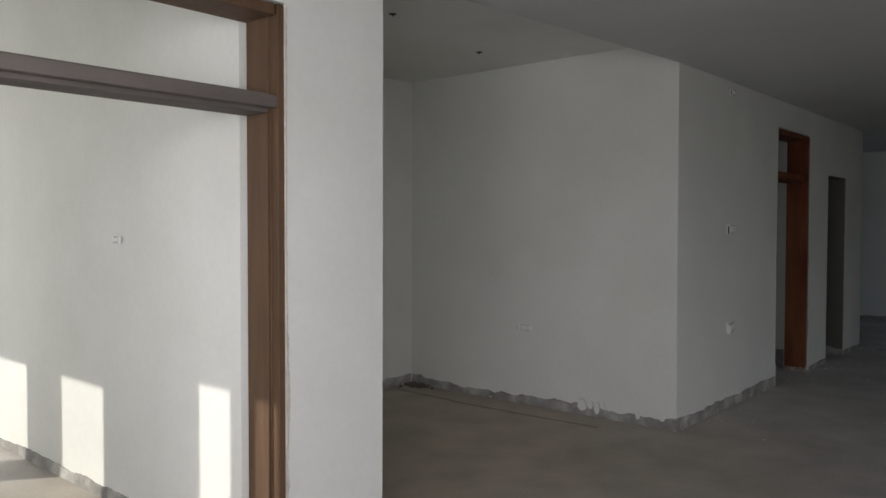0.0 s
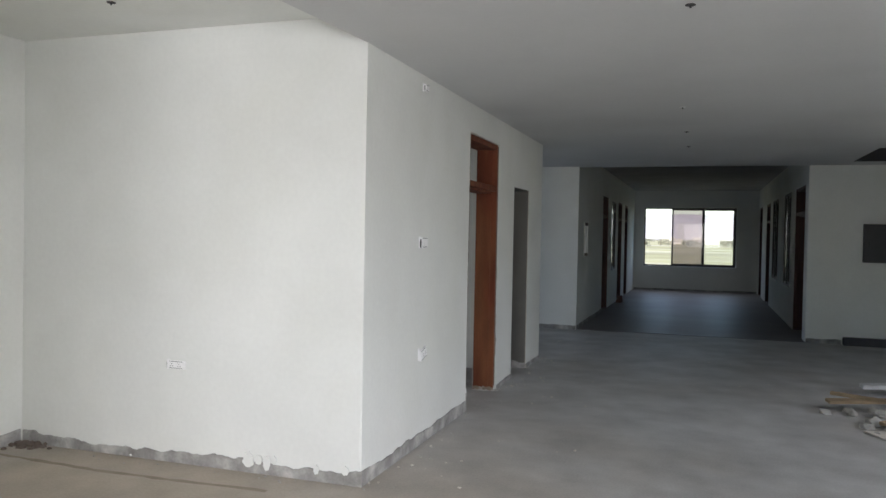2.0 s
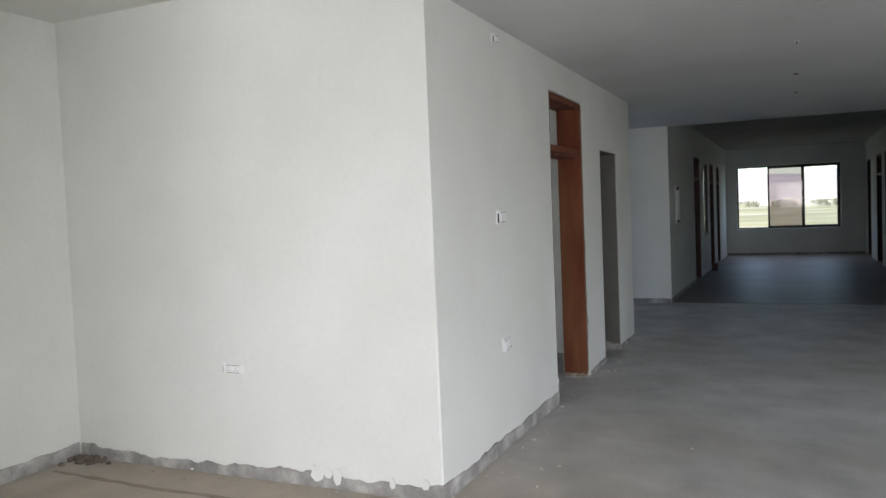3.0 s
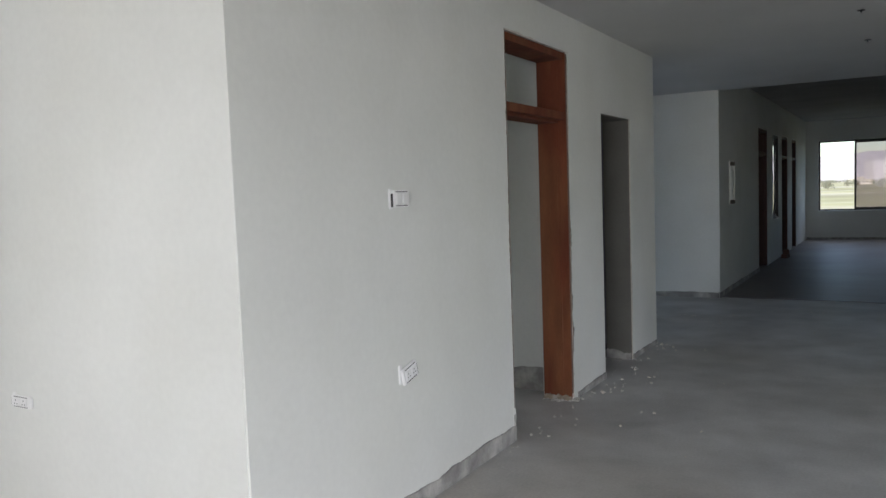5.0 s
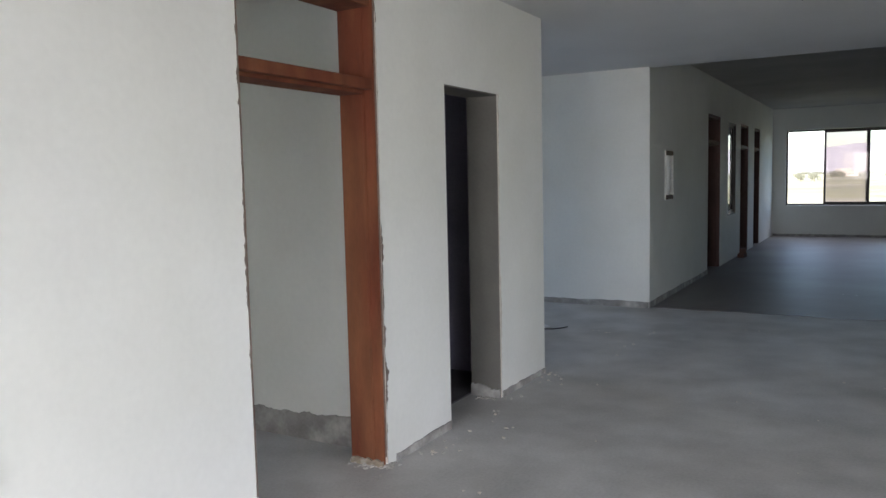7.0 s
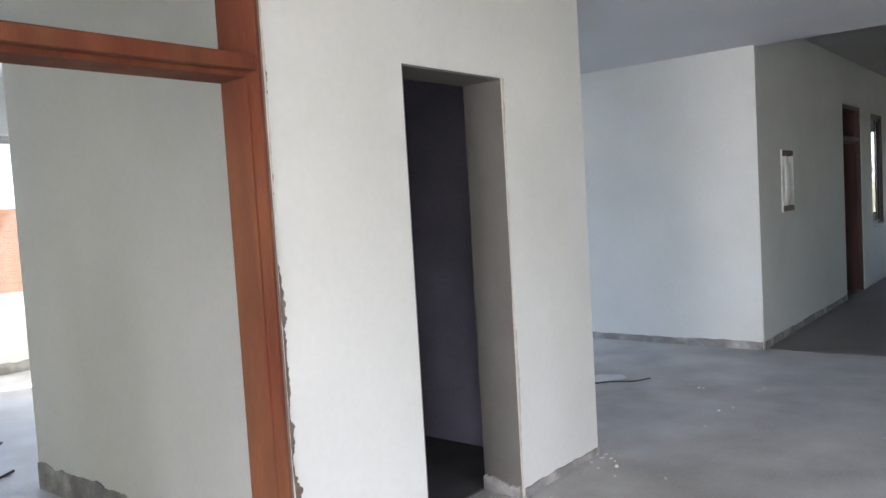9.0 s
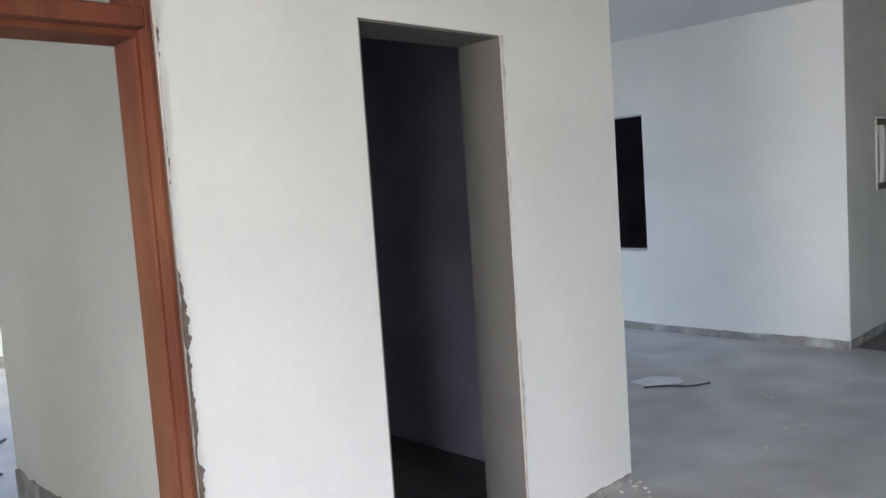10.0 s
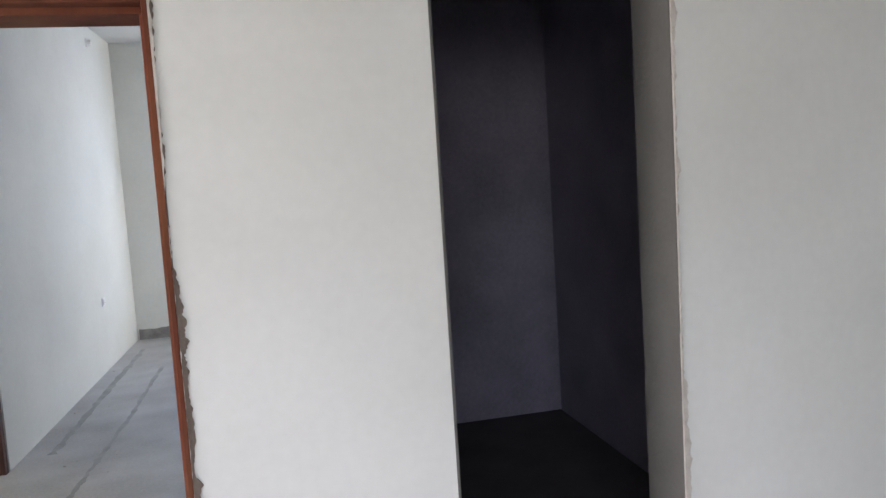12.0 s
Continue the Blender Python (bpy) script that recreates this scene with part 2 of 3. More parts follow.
def slab_mesh(axis, a0, a1, u0, u1, z0, z1, holes=()):
    """A wall between two planes of one axis, with openings (u0, u1, z0, z1) cut right through it."""
    us = sorted({u0, u1, *[h for q in holes for h in q[:2] if u0 < h < u1]})
    zs = sorted({z0, z1, *[h for q in holes for h in q[2:] if z0 < h < z1]})

    def full(i, j):
        if not (0 <= i < len(us) - 1 and 0 <= j < len(zs) - 1):
            return False
        u, z = (us[i] + us[i + 1]) / 2, (zs[j] + zs[j + 1]) / 2
        return not any(h[0] < u < h[1] and h[2] < z < h[3] for h in holes)

    bm, known = bmesh.new(), {}

    def vert(a, u, z):
        if (a, u, z) not in known:
            known[a, u, z] = bm.verts.new((a, u, z) if axis == "x" else (u, a, z))
        return known[a, u, z]

    for i in range(len(us) - 1):
        for j in range(len(zs) - 1):
            if not full(i, j):
                continue
            u, v, z, w = us[i], us[i + 1], zs[j], zs[j + 1]
            for a in (a0, a1):
                bm.faces.new([vert(a, *q) for q in ((u, z), (v, z), (v, w), (u, w))])
            for gone, p, q in ((full(i - 1, j), (u, z), (u, w)), (full(i + 1, j), (v, z), (v, w)), (full(i, j - 1), (u, z), (v, z)), (full(i, j + 1), (u, w), (v, w))):
                if not gone:
                    bm.faces.new((vert(a0, *p), vert(a0, *q), vert(a1, *q), vert(a1, *p)))
    return bm


def wall(name, axis, a0, a1, u0, u1, z0=0.0, z1=3.15, holes=(), mat=None, label="white distempered plaster wall", corners=()):
    """corners: (a, u) of upright outer edges that are worn round."""
    bm = slab_mesh(axis, a0, a1, u0, u1, z0, z1, holes)
    for a, u in corners:
        p = (a, u) if axis == "x" else (u, a)
        es = [e for e in bm.edges if all(abs(v.co.x - p[0]) < 1e-5 and abs(v.co.y - p[1]) < 1e-5 for v in e.verts)]
        bmesh.ops.bevel(bm, geom=es, offset=0.009, segments=3, affect="EDGES")
    ob = link(name, bm, mat or PAINT)
    return tagged(ob, label, "wall", kind="structure")


# ---- the large structure ----
GROUND_Z = -3.8
tagged(link("floor", prism([(-0.6, -9.3), (8.5, -9.3), (8.5, 20.1), (-7.0, 20.1), (-7.0, -6.25), (-0.6, -6.25)], -0.25, 0.0), FLOOR), "bare dusty grey concrete floor with brown dust", "floor", kind="structure")

D1 = (2.22, 3.209, 0.0, 2.475)
O2 = (3.925, 4.655, 0.0, 2.10)
wall("wall_corridor", "x", -0.23, 0.0, 0.0, 5.457, holes=(D1, O2), corners=((0.0, 0.0), (0.0, 5.457)))
wall("wall_niche_back", "y", 0.0, 0.23, -2.93, -0.23)
wall("wall_niche_side", "x", -2.93, -2.70, -2.79, 0.0)
wall("wall_near", "x", -0.48, -0.25, -6.5, -2.79, holes=((-4.80, -3.372, 0.0, 2.475),), corners=((-0.25, -2.79),))
wall("wall_near_end", "y", -3.45, -2.79, -6.4, -0.48)
# Unseen openings, set out so the sun falls in separate patches.
SUNWIN = ((-5.50, -4.62, 0.75, 2.48), (-4.25, -3.55, 0.75, 2.48), (-2.72, -2.04, 0.75, 2.64))
wall("wall_near_outer", "y", -6.18, -5.95, -6.4, -0.48, holes=SUNWIN)
# Post added out of view to part the third sun patch.
tagged(link("window_post", box(-2.31, -5.99, 0.75, -2.20, -5.952, 2.64, 0.004), OLDWOOD), "unseen post added to split the sun patch", "window post", kind="structure")
wall("wall_near_west", "x", -6.63, -6.40, -6.18, -2.79)
# South and east lobby openings are unseen, added to light the lobby.
wall("wall_lobby_south", "y", -6.73, -6.5, -0.48, 7.23, holes=((0.4, 3.4, 1.0, 2.50),))
wall("wall_lobby_east", "x", 7.0, 7.23, -6.5, 8.75, holes=((-5.8, -3.4, 0.75, 2.45), (1.0, 3.4, 0.75, 2.45)))
# the room behind the framed doorway
# Openings at 0.45 and 6.1 are unseen, added for their light.
wall("wall_outer_west", "x", -6.67, -6.44, -2.79, 8.9, holes=((0.45, 1.65, 0.75, 2.48), (2.85, 5.12, 0.745, 2.48), (6.1, 8.1, 0.75, 2.45)))
def side_y(x):
    return 1.84 + (-0.23 - x) / 6.21 * 0.25


for q0, q1, h0 in ((-6.44, -2.65, 0.0), (-1.66, -0.23, 0.0), (-2.65, -1.66, 2.475)):
    tagged(link("wall_room_side", prism([(q0, side_y(q0)), (q1, side_y(q1)), (q1, side_y(q1) - 0.15), (q0, side_y(q0) - 0.15)], h0, 3.15), PAINT), "white plastered side wall of the room", "wall", kind="structure")
wall("wall_partition", "y", 3.37, 3.44, -2.50, -0.23)
# Wash room walls, coloured dark because the room is unlit.
wall("wall_wash_room_side", "y", 3.44, 3.50, -2.37, -0.23, mat=UNLITPLASTER, label="bare plaster wall, wash room's darkness put in colour")
wall("wall_wash_room", "x", -2.50, -2.37, 3.44, 5.18, mat=UNLITPLASTER, label="bare wash room plaster, unlit darkness put in colour")
wall("wall_wash_room_north", "y", 5.18, 5.227, -2.50, -0.23, mat=UNLITPLASTER, label="bare plaster wall, wash room's darkness put in colour")
wall("wall_stair_south", "y", 5.227, 5.457, -6.44, -0.23)
# the hall and the corridor beyond
wall("wall_block_west", "y", 8.67, 8.90, -6.44, -0.02, holes=((-2.90, -1.785, 0.76, 2.04),), corners=((8.67, -0.02),))
wall("wall_block_east", "y", 8.75, 8.98, 3.50, 7.23, corners=((8.75, 3.50),))
L_OPEN = ((12.03, 13.08, 0.0, 2.44), (13.75, 14.60, 0.80, 2.40), (15.08, 16.06, 0.0, 2.44), (16.80, 17.65, 0.0, 2.44))
R_OPEN = ((9.15, 10.55, 0.0, 2.475), (11.20, 12.50, 0.70, 2.475), (13.70, 15.20, 0.70, 2.475), (15.80, 17.00, 0.0, 2.475), (18.40, 19.45, 0.0, 2.475))
BOX_HOLE = (9.37, 9.76, 1.22, 1.83)
wall("wall_far_west", "x", -0.25, -0.02, 8.90, 19.82, holes=L_OPEN + (BOX_HOLE,))
wall("wall_far_east", "x", 3.50, 3.73, 8.98, 19.82, holes=R_OPEN)
wall("wall_far_end", "y", 19.82, 20.05, -5.0, 8.3, holes=((0.27, 2.90, 0.73, 2.49),))
for y in (11.6, 14.85):
    wall("wall_west_rooms", "y", y + 0.003, y + 0.12, -5.0, -0.25)
wall("wall_west_outer", "x", -5.23, -5.0, 8.9, 20.05)
# Lining and floor added to the store, its darkness put into their colour.
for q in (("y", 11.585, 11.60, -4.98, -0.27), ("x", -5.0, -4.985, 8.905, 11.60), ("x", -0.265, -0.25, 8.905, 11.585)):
    wall("wall_store_lining", *q, mat=UNLITPLASTER, label="added dark lining, the store's darkness put in colour")
tagged(link("floor_store", box(-4.98, 8.905, 0.004, -0.27, 11.58, 0.012), UNLITPLASTER), "added dark store floor, its darkness put in colour", "floor", kind="structure")
# Slab added over the floor, near black for the unlit wash room.
tagged(link("floor_wash_room", box(-2.365, 3.505, 0.004, -0.235, 5.175, 0.014), UNLITFLOOR), "wash room floor, its unlit darkness put in colour", "floor", kind="structure")
for y in (13.1, 17.2):
    wall("wall_east_rooms", "y", y, y + 0.12, 3.73, 8.0)
wall("wall_east_outer", "x", 8.0, 8.23, 8.98, 20.05)

# ceilings
def ceiling(name, bm, label="smooth white distempered concrete ceiling", mat=CEIL):
    return tagged(link(name, bm, mat), label, "ceiling", kind="structure")


VOID = (4.0, 5.8, 6.4, 8.3)
cb = bmesh.new()
for q in ((0.0, -9.0, 4.0, 8.70), (4.0, -9.0, 7.0, 6.4), (5.8, 6.4, 7.0, 8.70), (4.0, 8.3, 5.8, 8.70)):
    box(q[0], q[1], 2.73, q[2], q[3], 2.95, bm=cb)
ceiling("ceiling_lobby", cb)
# Black sheet across the opening stands in for the shade of the shaft.
tagged(link("shaft_cover", box(3.99, 6.39, 2.745, 5.81, 8.31, 2.80), SHAFTSHADE), "black sheet painted as the shade of a ceiling shaft", "shaft", kind="structure")
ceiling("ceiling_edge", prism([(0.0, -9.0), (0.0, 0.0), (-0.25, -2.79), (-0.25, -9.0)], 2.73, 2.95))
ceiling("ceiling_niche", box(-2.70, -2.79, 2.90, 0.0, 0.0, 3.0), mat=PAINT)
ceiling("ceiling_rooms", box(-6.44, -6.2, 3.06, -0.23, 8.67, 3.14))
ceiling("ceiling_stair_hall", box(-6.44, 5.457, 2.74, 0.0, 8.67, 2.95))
ceiling("ceiling_corridor", box(-5.0, 8.70, 3.0, 8.0, 19.82, 3.14), "grey corridor ceiling, its dimness put in the colour", DIMCEIL)
# Thin slab over the corridor floor, coloured dark for the dim band.
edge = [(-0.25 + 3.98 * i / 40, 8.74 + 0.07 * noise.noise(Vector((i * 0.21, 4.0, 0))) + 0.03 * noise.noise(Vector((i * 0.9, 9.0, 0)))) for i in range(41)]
tagged(link("floor_corridor", prism(edge + [(3.73, 19.82), (-0.25, 19.82)], 0.0005, 0.006), DIMSCREED), "corridor cement screed, its dim band put in dark colour", "floor", kind="structure")
# The unseen overhang south of the lobby is added to keep sun out.
tagged(link("roof", prism([(-0.6, -9.3), (8.5, -9.3), (8.5, 20.1), (-7.0, 20.1), (-7.0, -6.25), (-0.6, -6.25)], 3.15, 3.4), CEMENT), "flat concrete roof slab with added sun-blocking overhang", "roof", kind="structure")

# ---- trim of the setting ----
def ragged_strip(name, axis, a0, a1, u0, u1, base, low, high, step, mat, seed, label="", kind="structure", category="trim"):
    """A strip along u with a broken outline: from base to base + low..high across (z along a run, or u across a height)."""
    bm = bmesh.new()
    k = max(2, int(abs(u1 - u0) / step))
    rows = []
    for i in range(k + 1):
        u = u0 + (u1 - u0) * i / k
        wave = [noise.noise(Vector((seed * 3.7, u * f, f))) for f in (1.7, 9.0, 34.0, 90.0)]
        rough = max(0.0, 0.12 + wave[0] * 0.9 + wave[1] * 0.45 + wave[2] * 0.28 + wave[3] * 0.18)
        if axis != "z":
            rough = min(1.0, max(0.0, 0.5 + wave[0] * 0.7 + wave[1] * 0.45 + wave[2] * 0.16 + wave[3] * 0.08))
        h = base + low + (high - low) * rough
        if axis == "x":
            q = [(a0, u, base), (a1, u, base), (a1, u, h), (a0, u, h)]
        elif axis == "y":
            q = [(u, a0, base), (u, a1, base), (u, a1, h), (u, a0, h)]
        else:
            q = [(a0, base, u), (a1, base, u), (a1, h, u), (a0, h, u)]
        rows.append([bm.verts.new(p) for p in q])
    for p, q in zip(rows, rows[1:]):
        for i in range(4):
            bm.faces.new((p[i], p[(i + 1) % 4], q[(i + 1) % 4], q[i]))
    bm.faces.new(rows[0])
    bm.faces.new(rows[-1])
    return tagged(link(name, bm, mat), label, category, kind=kind)


def skirting(axis, a, out, u0, u1, seed, low=0.075, high=0.105):
    return ragged_strip("baseboard", axis, a - 0.004 * out, a + 0.012 * out, u0, u1, 0.0, low, high, 0.02, SKIRT, seed, "rough grey cement skirting strip smeared with whitewash", category="skirting")


skirting("y", 0.0, -1, -2.68, 0.010, 1, 0.045, 0.10)
skirting("x", 0.0, 1, -0.010, 2.20, 2, 0.07, 0.10)
skirting("x", 0.0, 1, 3.30, 3.915, 3, 0.02, 0.05)
skirting("x", 0.0, 1, 4.67, 5.44, 4, 0.02, 0.05)
skirting("x", -2.70, 1, -2.77, -0.02, 5)
skirting("y", 8.67, -1, -6.4, -0.03, 6, 0.06, 0.08)
skirting("x", -0.02, 1, 8.67, 12.0, 7, 0.06, 0.08)
skirting("y", 8.75, -1, 3.51, 4.0, 8, 0.05, 0.09)
skirting("y", 3.37, -1, -2.49, -0.24, 9, 0.13, 0.18)
skirting("x", -6.44, 1, 2.11, 5.2, 10, 0.10, 0.14)
skirting("y", 19.82, -1, 0.0, 3.48, 11, 0.05, 0.07)
skirting("y", -3.45, -1, -6.3, -0.50, 12, 0.05, 0.08)
tagged(link("baseboard", box(4.02, 8.62, 0.0, 6.9, 8.745, 0.12, 0.01), STEEL), "dark low strip along the wall base", "skirting", kind="structure")

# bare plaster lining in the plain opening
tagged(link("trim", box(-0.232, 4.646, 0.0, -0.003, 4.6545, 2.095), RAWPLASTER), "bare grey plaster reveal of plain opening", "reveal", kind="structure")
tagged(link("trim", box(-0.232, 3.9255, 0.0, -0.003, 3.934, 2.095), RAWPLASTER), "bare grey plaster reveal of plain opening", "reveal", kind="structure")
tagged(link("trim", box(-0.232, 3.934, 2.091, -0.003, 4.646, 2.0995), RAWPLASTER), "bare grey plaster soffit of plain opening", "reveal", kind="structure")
ragged_strip("trim", "z", -0.006, 0.004, 0.0, 2.1, 4.650, 0.001, 0.024, 0.006, CRUMB, 21, "chipped white plaster edge of opening")
ragged_strip("trim", "z", -0.008, 0.005, 0.0, 1.0, 4.648, 0.002, 0.040, 0.007, CRUMB, 46, "white plaster flakes on the broken edge of opening")
ragged_strip("trim", "z", -0.012, 0.003, 0.05, 2.46, 3.206, 0.002, 0.030, 0.006, DARKGAP, 22, "dark chipped gap beside door frame")
ragged_strip("trim", "z", -0.012, 0.0045, 0.02, 1.25, 3.207, 0.006, 0.062, 0.006, DARKGAP, 23, "dark chipped gap beside door frame")
ragged_strip("trim", "z", -0.011, 0.0060, 0.02, 2.40, 3.2065, 0.000, 0.012, 0.006, CRUMB, 30, "pale broken plaster lip beside door frame")
ragged_strip("trim", "z", -0.012, 0.003, 0.05, 2.46, 2.225, -0.002, -0.026, 0.006, DARKGAP, 24, "dark chipped gap beside door frame")
ragged_strip("trim", "z", -0.012, 0.006, 0.0, 0.16, 2.205, 0.010, 0.050, 0.02, CEMENT, 25, "broken plaster at the foot of the opening")
ragged_strip("trim", "x", -0.012, 0.003, 2.22, 3.24, 2.470, 0.000, 0.016, 0.03, CRUMB, 26, "pale chipped plaster over door frame")
ragged_strip("trim", "z", -0.262, -0.246, 0.0, 2.46, -3.376, 0.002, 0.026, 0.006, CRUMB, 27, "pale chipped plaster edge beside door frame")


def paint_splash(x, z, w, h, seed):
    """A run of wall paint over the skirting: a round head that ends in drips."""
    rnd = random.Random(seed)
    ring = []
    for i in range(22):
        a = math.tau * i / 22
        r = 1 + 0.22 * noise.noise(Vector((seed, 2.2 * math.cos(a), 2.2 * math.sin(a)))) + rnd.uniform(-0.06, 0.06)
        drip = 1.0 + (0.55 * rnd.random() if math.sin(a) > 0.3 else 0.0)
        ring.append((x + w / 2 * r * math.cos(a), max(0.006, z + h / 2 * r * drip * math.sin(a))))
    bm = bmesh.new()
    back = [bm.verts.new((px, -0.004, pz)) for px, pz in ring]
    front = [bm.verts.new((x + (px - x) * 0.94, -0.0165, z + (pz - z) * 0.94)) for px, pz in ring]
    bm.faces.new(front)
    for i in range(22):
        bm.faces.new((back[i], back[(i + 1) % 22], front[(i + 1) % 22], front[i]))
    return tagged(link("trim", bm, PAINT), "white paint splash over the skirting", "paint splash", kind="structure")


for sx, sz, sw, sh, sd in ((-0.79, 0.075, 0.085, 0.09, 28), (-0.715, 0.085, 0.05, 0.055, 36), (-0.655, 0.07, 0.055, 0.09, 37), (-0.60, 0.095, 0.03, 0.05, 38), (-0.30, 0.07, 0.035, 0.05, 40), (-0.10, 0.085, 0.05, 0.05, 41), (-1.72, 0.012, 0.02, 0.012, 42)):
    paint_splash(sx, sz, sw, sh, sd)

# broken plaster round the feet of the door frame and of the plain opening
ragged_strip("trim", "y", 3.170, 3.184, -0.217, -0.004, 0.0, 0.01, 0.10, 0.006, MUD, 43, "pale broken plaster collar at the frame's foot")
ragged_strip("trim", "y", 4.630, 4.646, -0.230, -0.006, 0.0, 0.01, 0.09, 0.006, SKIRT, 44, "grey cement smear at the foot of the reveal")
ragged_strip("trim", "z", -0.012, 0.004, 0.0, 0.20, 2.203, 0.022, 0.038, 0.012, PAINT, 45, "swollen white plaster at the foot of the opening")

# ---- door frames ----
def jamb_mesh(x0, x1, y0, step, z0, z1):
    """An upright with a rebate along its front: step is the thickness towards the opening, with its sign."""
    f = x1 - 0.055 * (1 if x1 > x0 else -1)
    return prism([(x0, y0), (x0, y0 + step), (f, y0 + step), (f, y0 + step * 0.72), (x1, y0 + step * 0.72), (x1, y0)], z0, z1)


def door_frame(x0, x1, y0, y1, top, bar, label, mat=WOOD, bar_mat=None, name="door_frame", w=0.065):
    """Timber frame with a transom rail; x0 its back, x1 its front."""
    t = thing(name, label, "door frame", group="timber door frames", at=((x0 + x1) / 2, (y0 + y1) / 2, 0))
    c = Matrix.Translation((-(x0 + x1) / 2, -(y0 + y1) / 2, 0))
    sgn = 1 if x1 > x0 else -1

    def add(kind, bm, m, note=""):
        bmesh.ops.transform(bm, matrix=c, verts=bm.verts)
        bmesh.ops.bevel(bm, geom=[e for e in bm.edges], offset=0.0025, segments=1, affect="EDGES")
        part(kind, bm, m, t, note)

    add("jamb", jamb_mesh(x0, x1, y0, w, 0.0, top), mat)
    add("jamb", jamb_mesh(x0, x1, y1, -w, 0.0, top), mat)
    add("header", box(x0, y0 + w, top - 0.05, x1 - 0.004 * sgn, y1 - w, top - 0.002), mat)
    for q, k in ((y0 + w, 1), (y1 - w, -1)):
        add("stop_bead", box(x1 - 0.068 * sgn, q - 0.004 * k, 0.0, x1 - 0.053 * sgn, q + 0.006 * k, bar - 0.001), mat)
    b = bar_mat or mat
    f = x1 - 0.055 * sgn
    add("transom_rail", box(x0, y0 + w, bar, f, y1 - w, bar + 0.085), b)
    add("transom_lip", box(f + 0.001 * sgn, y0 + w * 0.75, bar + 0.018, x1 - 0.004 * sgn, y1 - w * 0.75, bar + 0.070), b)
    return t


door_frame(-0.217, -0.006, 2.223, 3.206, 2.470, 1.985, "red-brown timber door frame with open transom, no leaf", w=0.022)
door_frame(-0.470, -0.258, -4.795, -3.375, 2.470, 2.012, "brown timber door frame with dusty grey transom rail", mat=OLDWOOD, bar_mat=DUSTYWOOD, w=0.045)
for q in (L_OPEN[0], L_OPEN[2], L_OPEN[3]):
    door_frame(-0.245, -0.028, q[0] + 0.003, q[1] - 0.003, q[3] - 0.003, 1.97, "dark red-brown timber frame of empty corridor doorway", mat=DARKERWOOD, bar_mat=OLDWOOD)
for q in (R_OPEN[0], R_OPEN[3], R_OPEN[4]):
    door_frame(3.725, 3.508, q[0] + 0.003, q[1] - 0.003, q[3] - 0.003, 1.985, "dark red-brown timber frame of empty corridor doorway", mat=DARKERWOOD)
f = door_frame(-0.15, -0.003, -0.49, 0.49, 2.470, 1.985, "dark timber frame of doorway inside the room", mat=DARKWOOD)
f.matrix_world = pose(-2.155, side_y(-2.155) - 0.002, 0, 0, 0, 90 - 2.3) @ Matrix.Translation((-0.0765, 0, 0))


# ---- windows ----
def sash(t, u0, u1, z0, z1, depth, pane, ALU):
    """A sliding sash in the plane y = depth: four members and its pane."""
    s = part("sash", box(u0, depth - 0.012, z0, u0 + 0.045, depth + 0.012, z1, 0.002), ALU, t)
    part("stile", box(u1 - 0.045, depth - 0.012, z0, u1, depth + 0.012, z1, 0.002), ALU, s)
    for q in (z0, z1 - 0.04):
        part("rail", box(u0 + 0.045, depth - 0.011, q, u1 - 0.045, depth + 0.011, q + 0.04), ALU, s)
    g = part("pane", box(u0 + 0.045, depth - 0.003, z0 + 0.04, u1 - 0.045, depth + 0.003, z1 - 0.04), pane, s)
    g.visible_shadow = False
    part("latch", box(u0 + 0.012, depth - 0.026, (z0 + z1) / 2 - 0.05, u0 + 0.032, depth - 0.012, (z0 + z1) / 2 + 0.05, 0.003), SLOT, s)


def sliding_window(name, width, height, sashes, label, m, metal=None):
    """An aluminium window in the plane y = 0, from its lower left corner; sashes: (u0, u1, depth, pane)."""
    t = thing(name, label, "window", kind="structure")
    bar = 0.035
    ALU = metal or DARKALU
    part("window_frame", box(0, -0.035, 0, bar, 0.035, height, 0.002), ALU, t)
    part("window_frame", box(width - bar, -0.035, 0, width, 0.035, height, 0.002), ALU, t)
    part("window_frame", box(bar, -0.035, height - bar, width - bar, 0.035, height), ALU, t)
    part("window_frame", box(bar, -0.035, 0, width - bar, 0.035, bar), ALU, t)
    for u0, u1, d, pane in sashes:
        sash(t, u0, u1, bar, height - bar, d, pane, ALU)
    t.matrix_world = m
    return t


sliding_window("window_1", 2.62, 1.75, ((0.80, 1.74, -0.014, TINT), (1.66, 2.585, 0.014, GLASS)), "dark aluminium sliding window, one sash slid open", pose(0.275, 19.93, 0.735))
sliding_window("window_2", 2.26, 1.725, ((0.76, 1.55, -0.014, PALETINT), (1.48, 2.225, 0.014, PALETINT)), "aluminium sliding window with left sash slid open", pose(-6.56, 2.855, 0.75, 0, 0, 90), LIGHTALU)
tagged(link("window_sill", box(-6.50, 2.80, 0.722, -6.415, 5.16, 0.749, 0.004), PAINT), "white painted plaster window sill", "window sill", kind="structure")
sliding_window("window_3", 0.844, 1.594, ((0.036, 0.44, -0.014, TINT), (0.40, 0.808, 0.014, TINT)), "dark framed window between corridor and room", pose(-0.062, 13.753, 0.803, 0, 0, 90))
for q in R_OPEN[1:3]:
    w = q[1] - q[0] - 0.006
    sliding_window("window_4", w, 1.769, ((w * 0.36, w * 0.68, -0.014, TINT), (w * 0.66, w - 0.036, 0.014, TINT)), "dark framed window between corridor and room", pose(3.542, q[0] + 0.003, 0.703, 0, 0, 90))


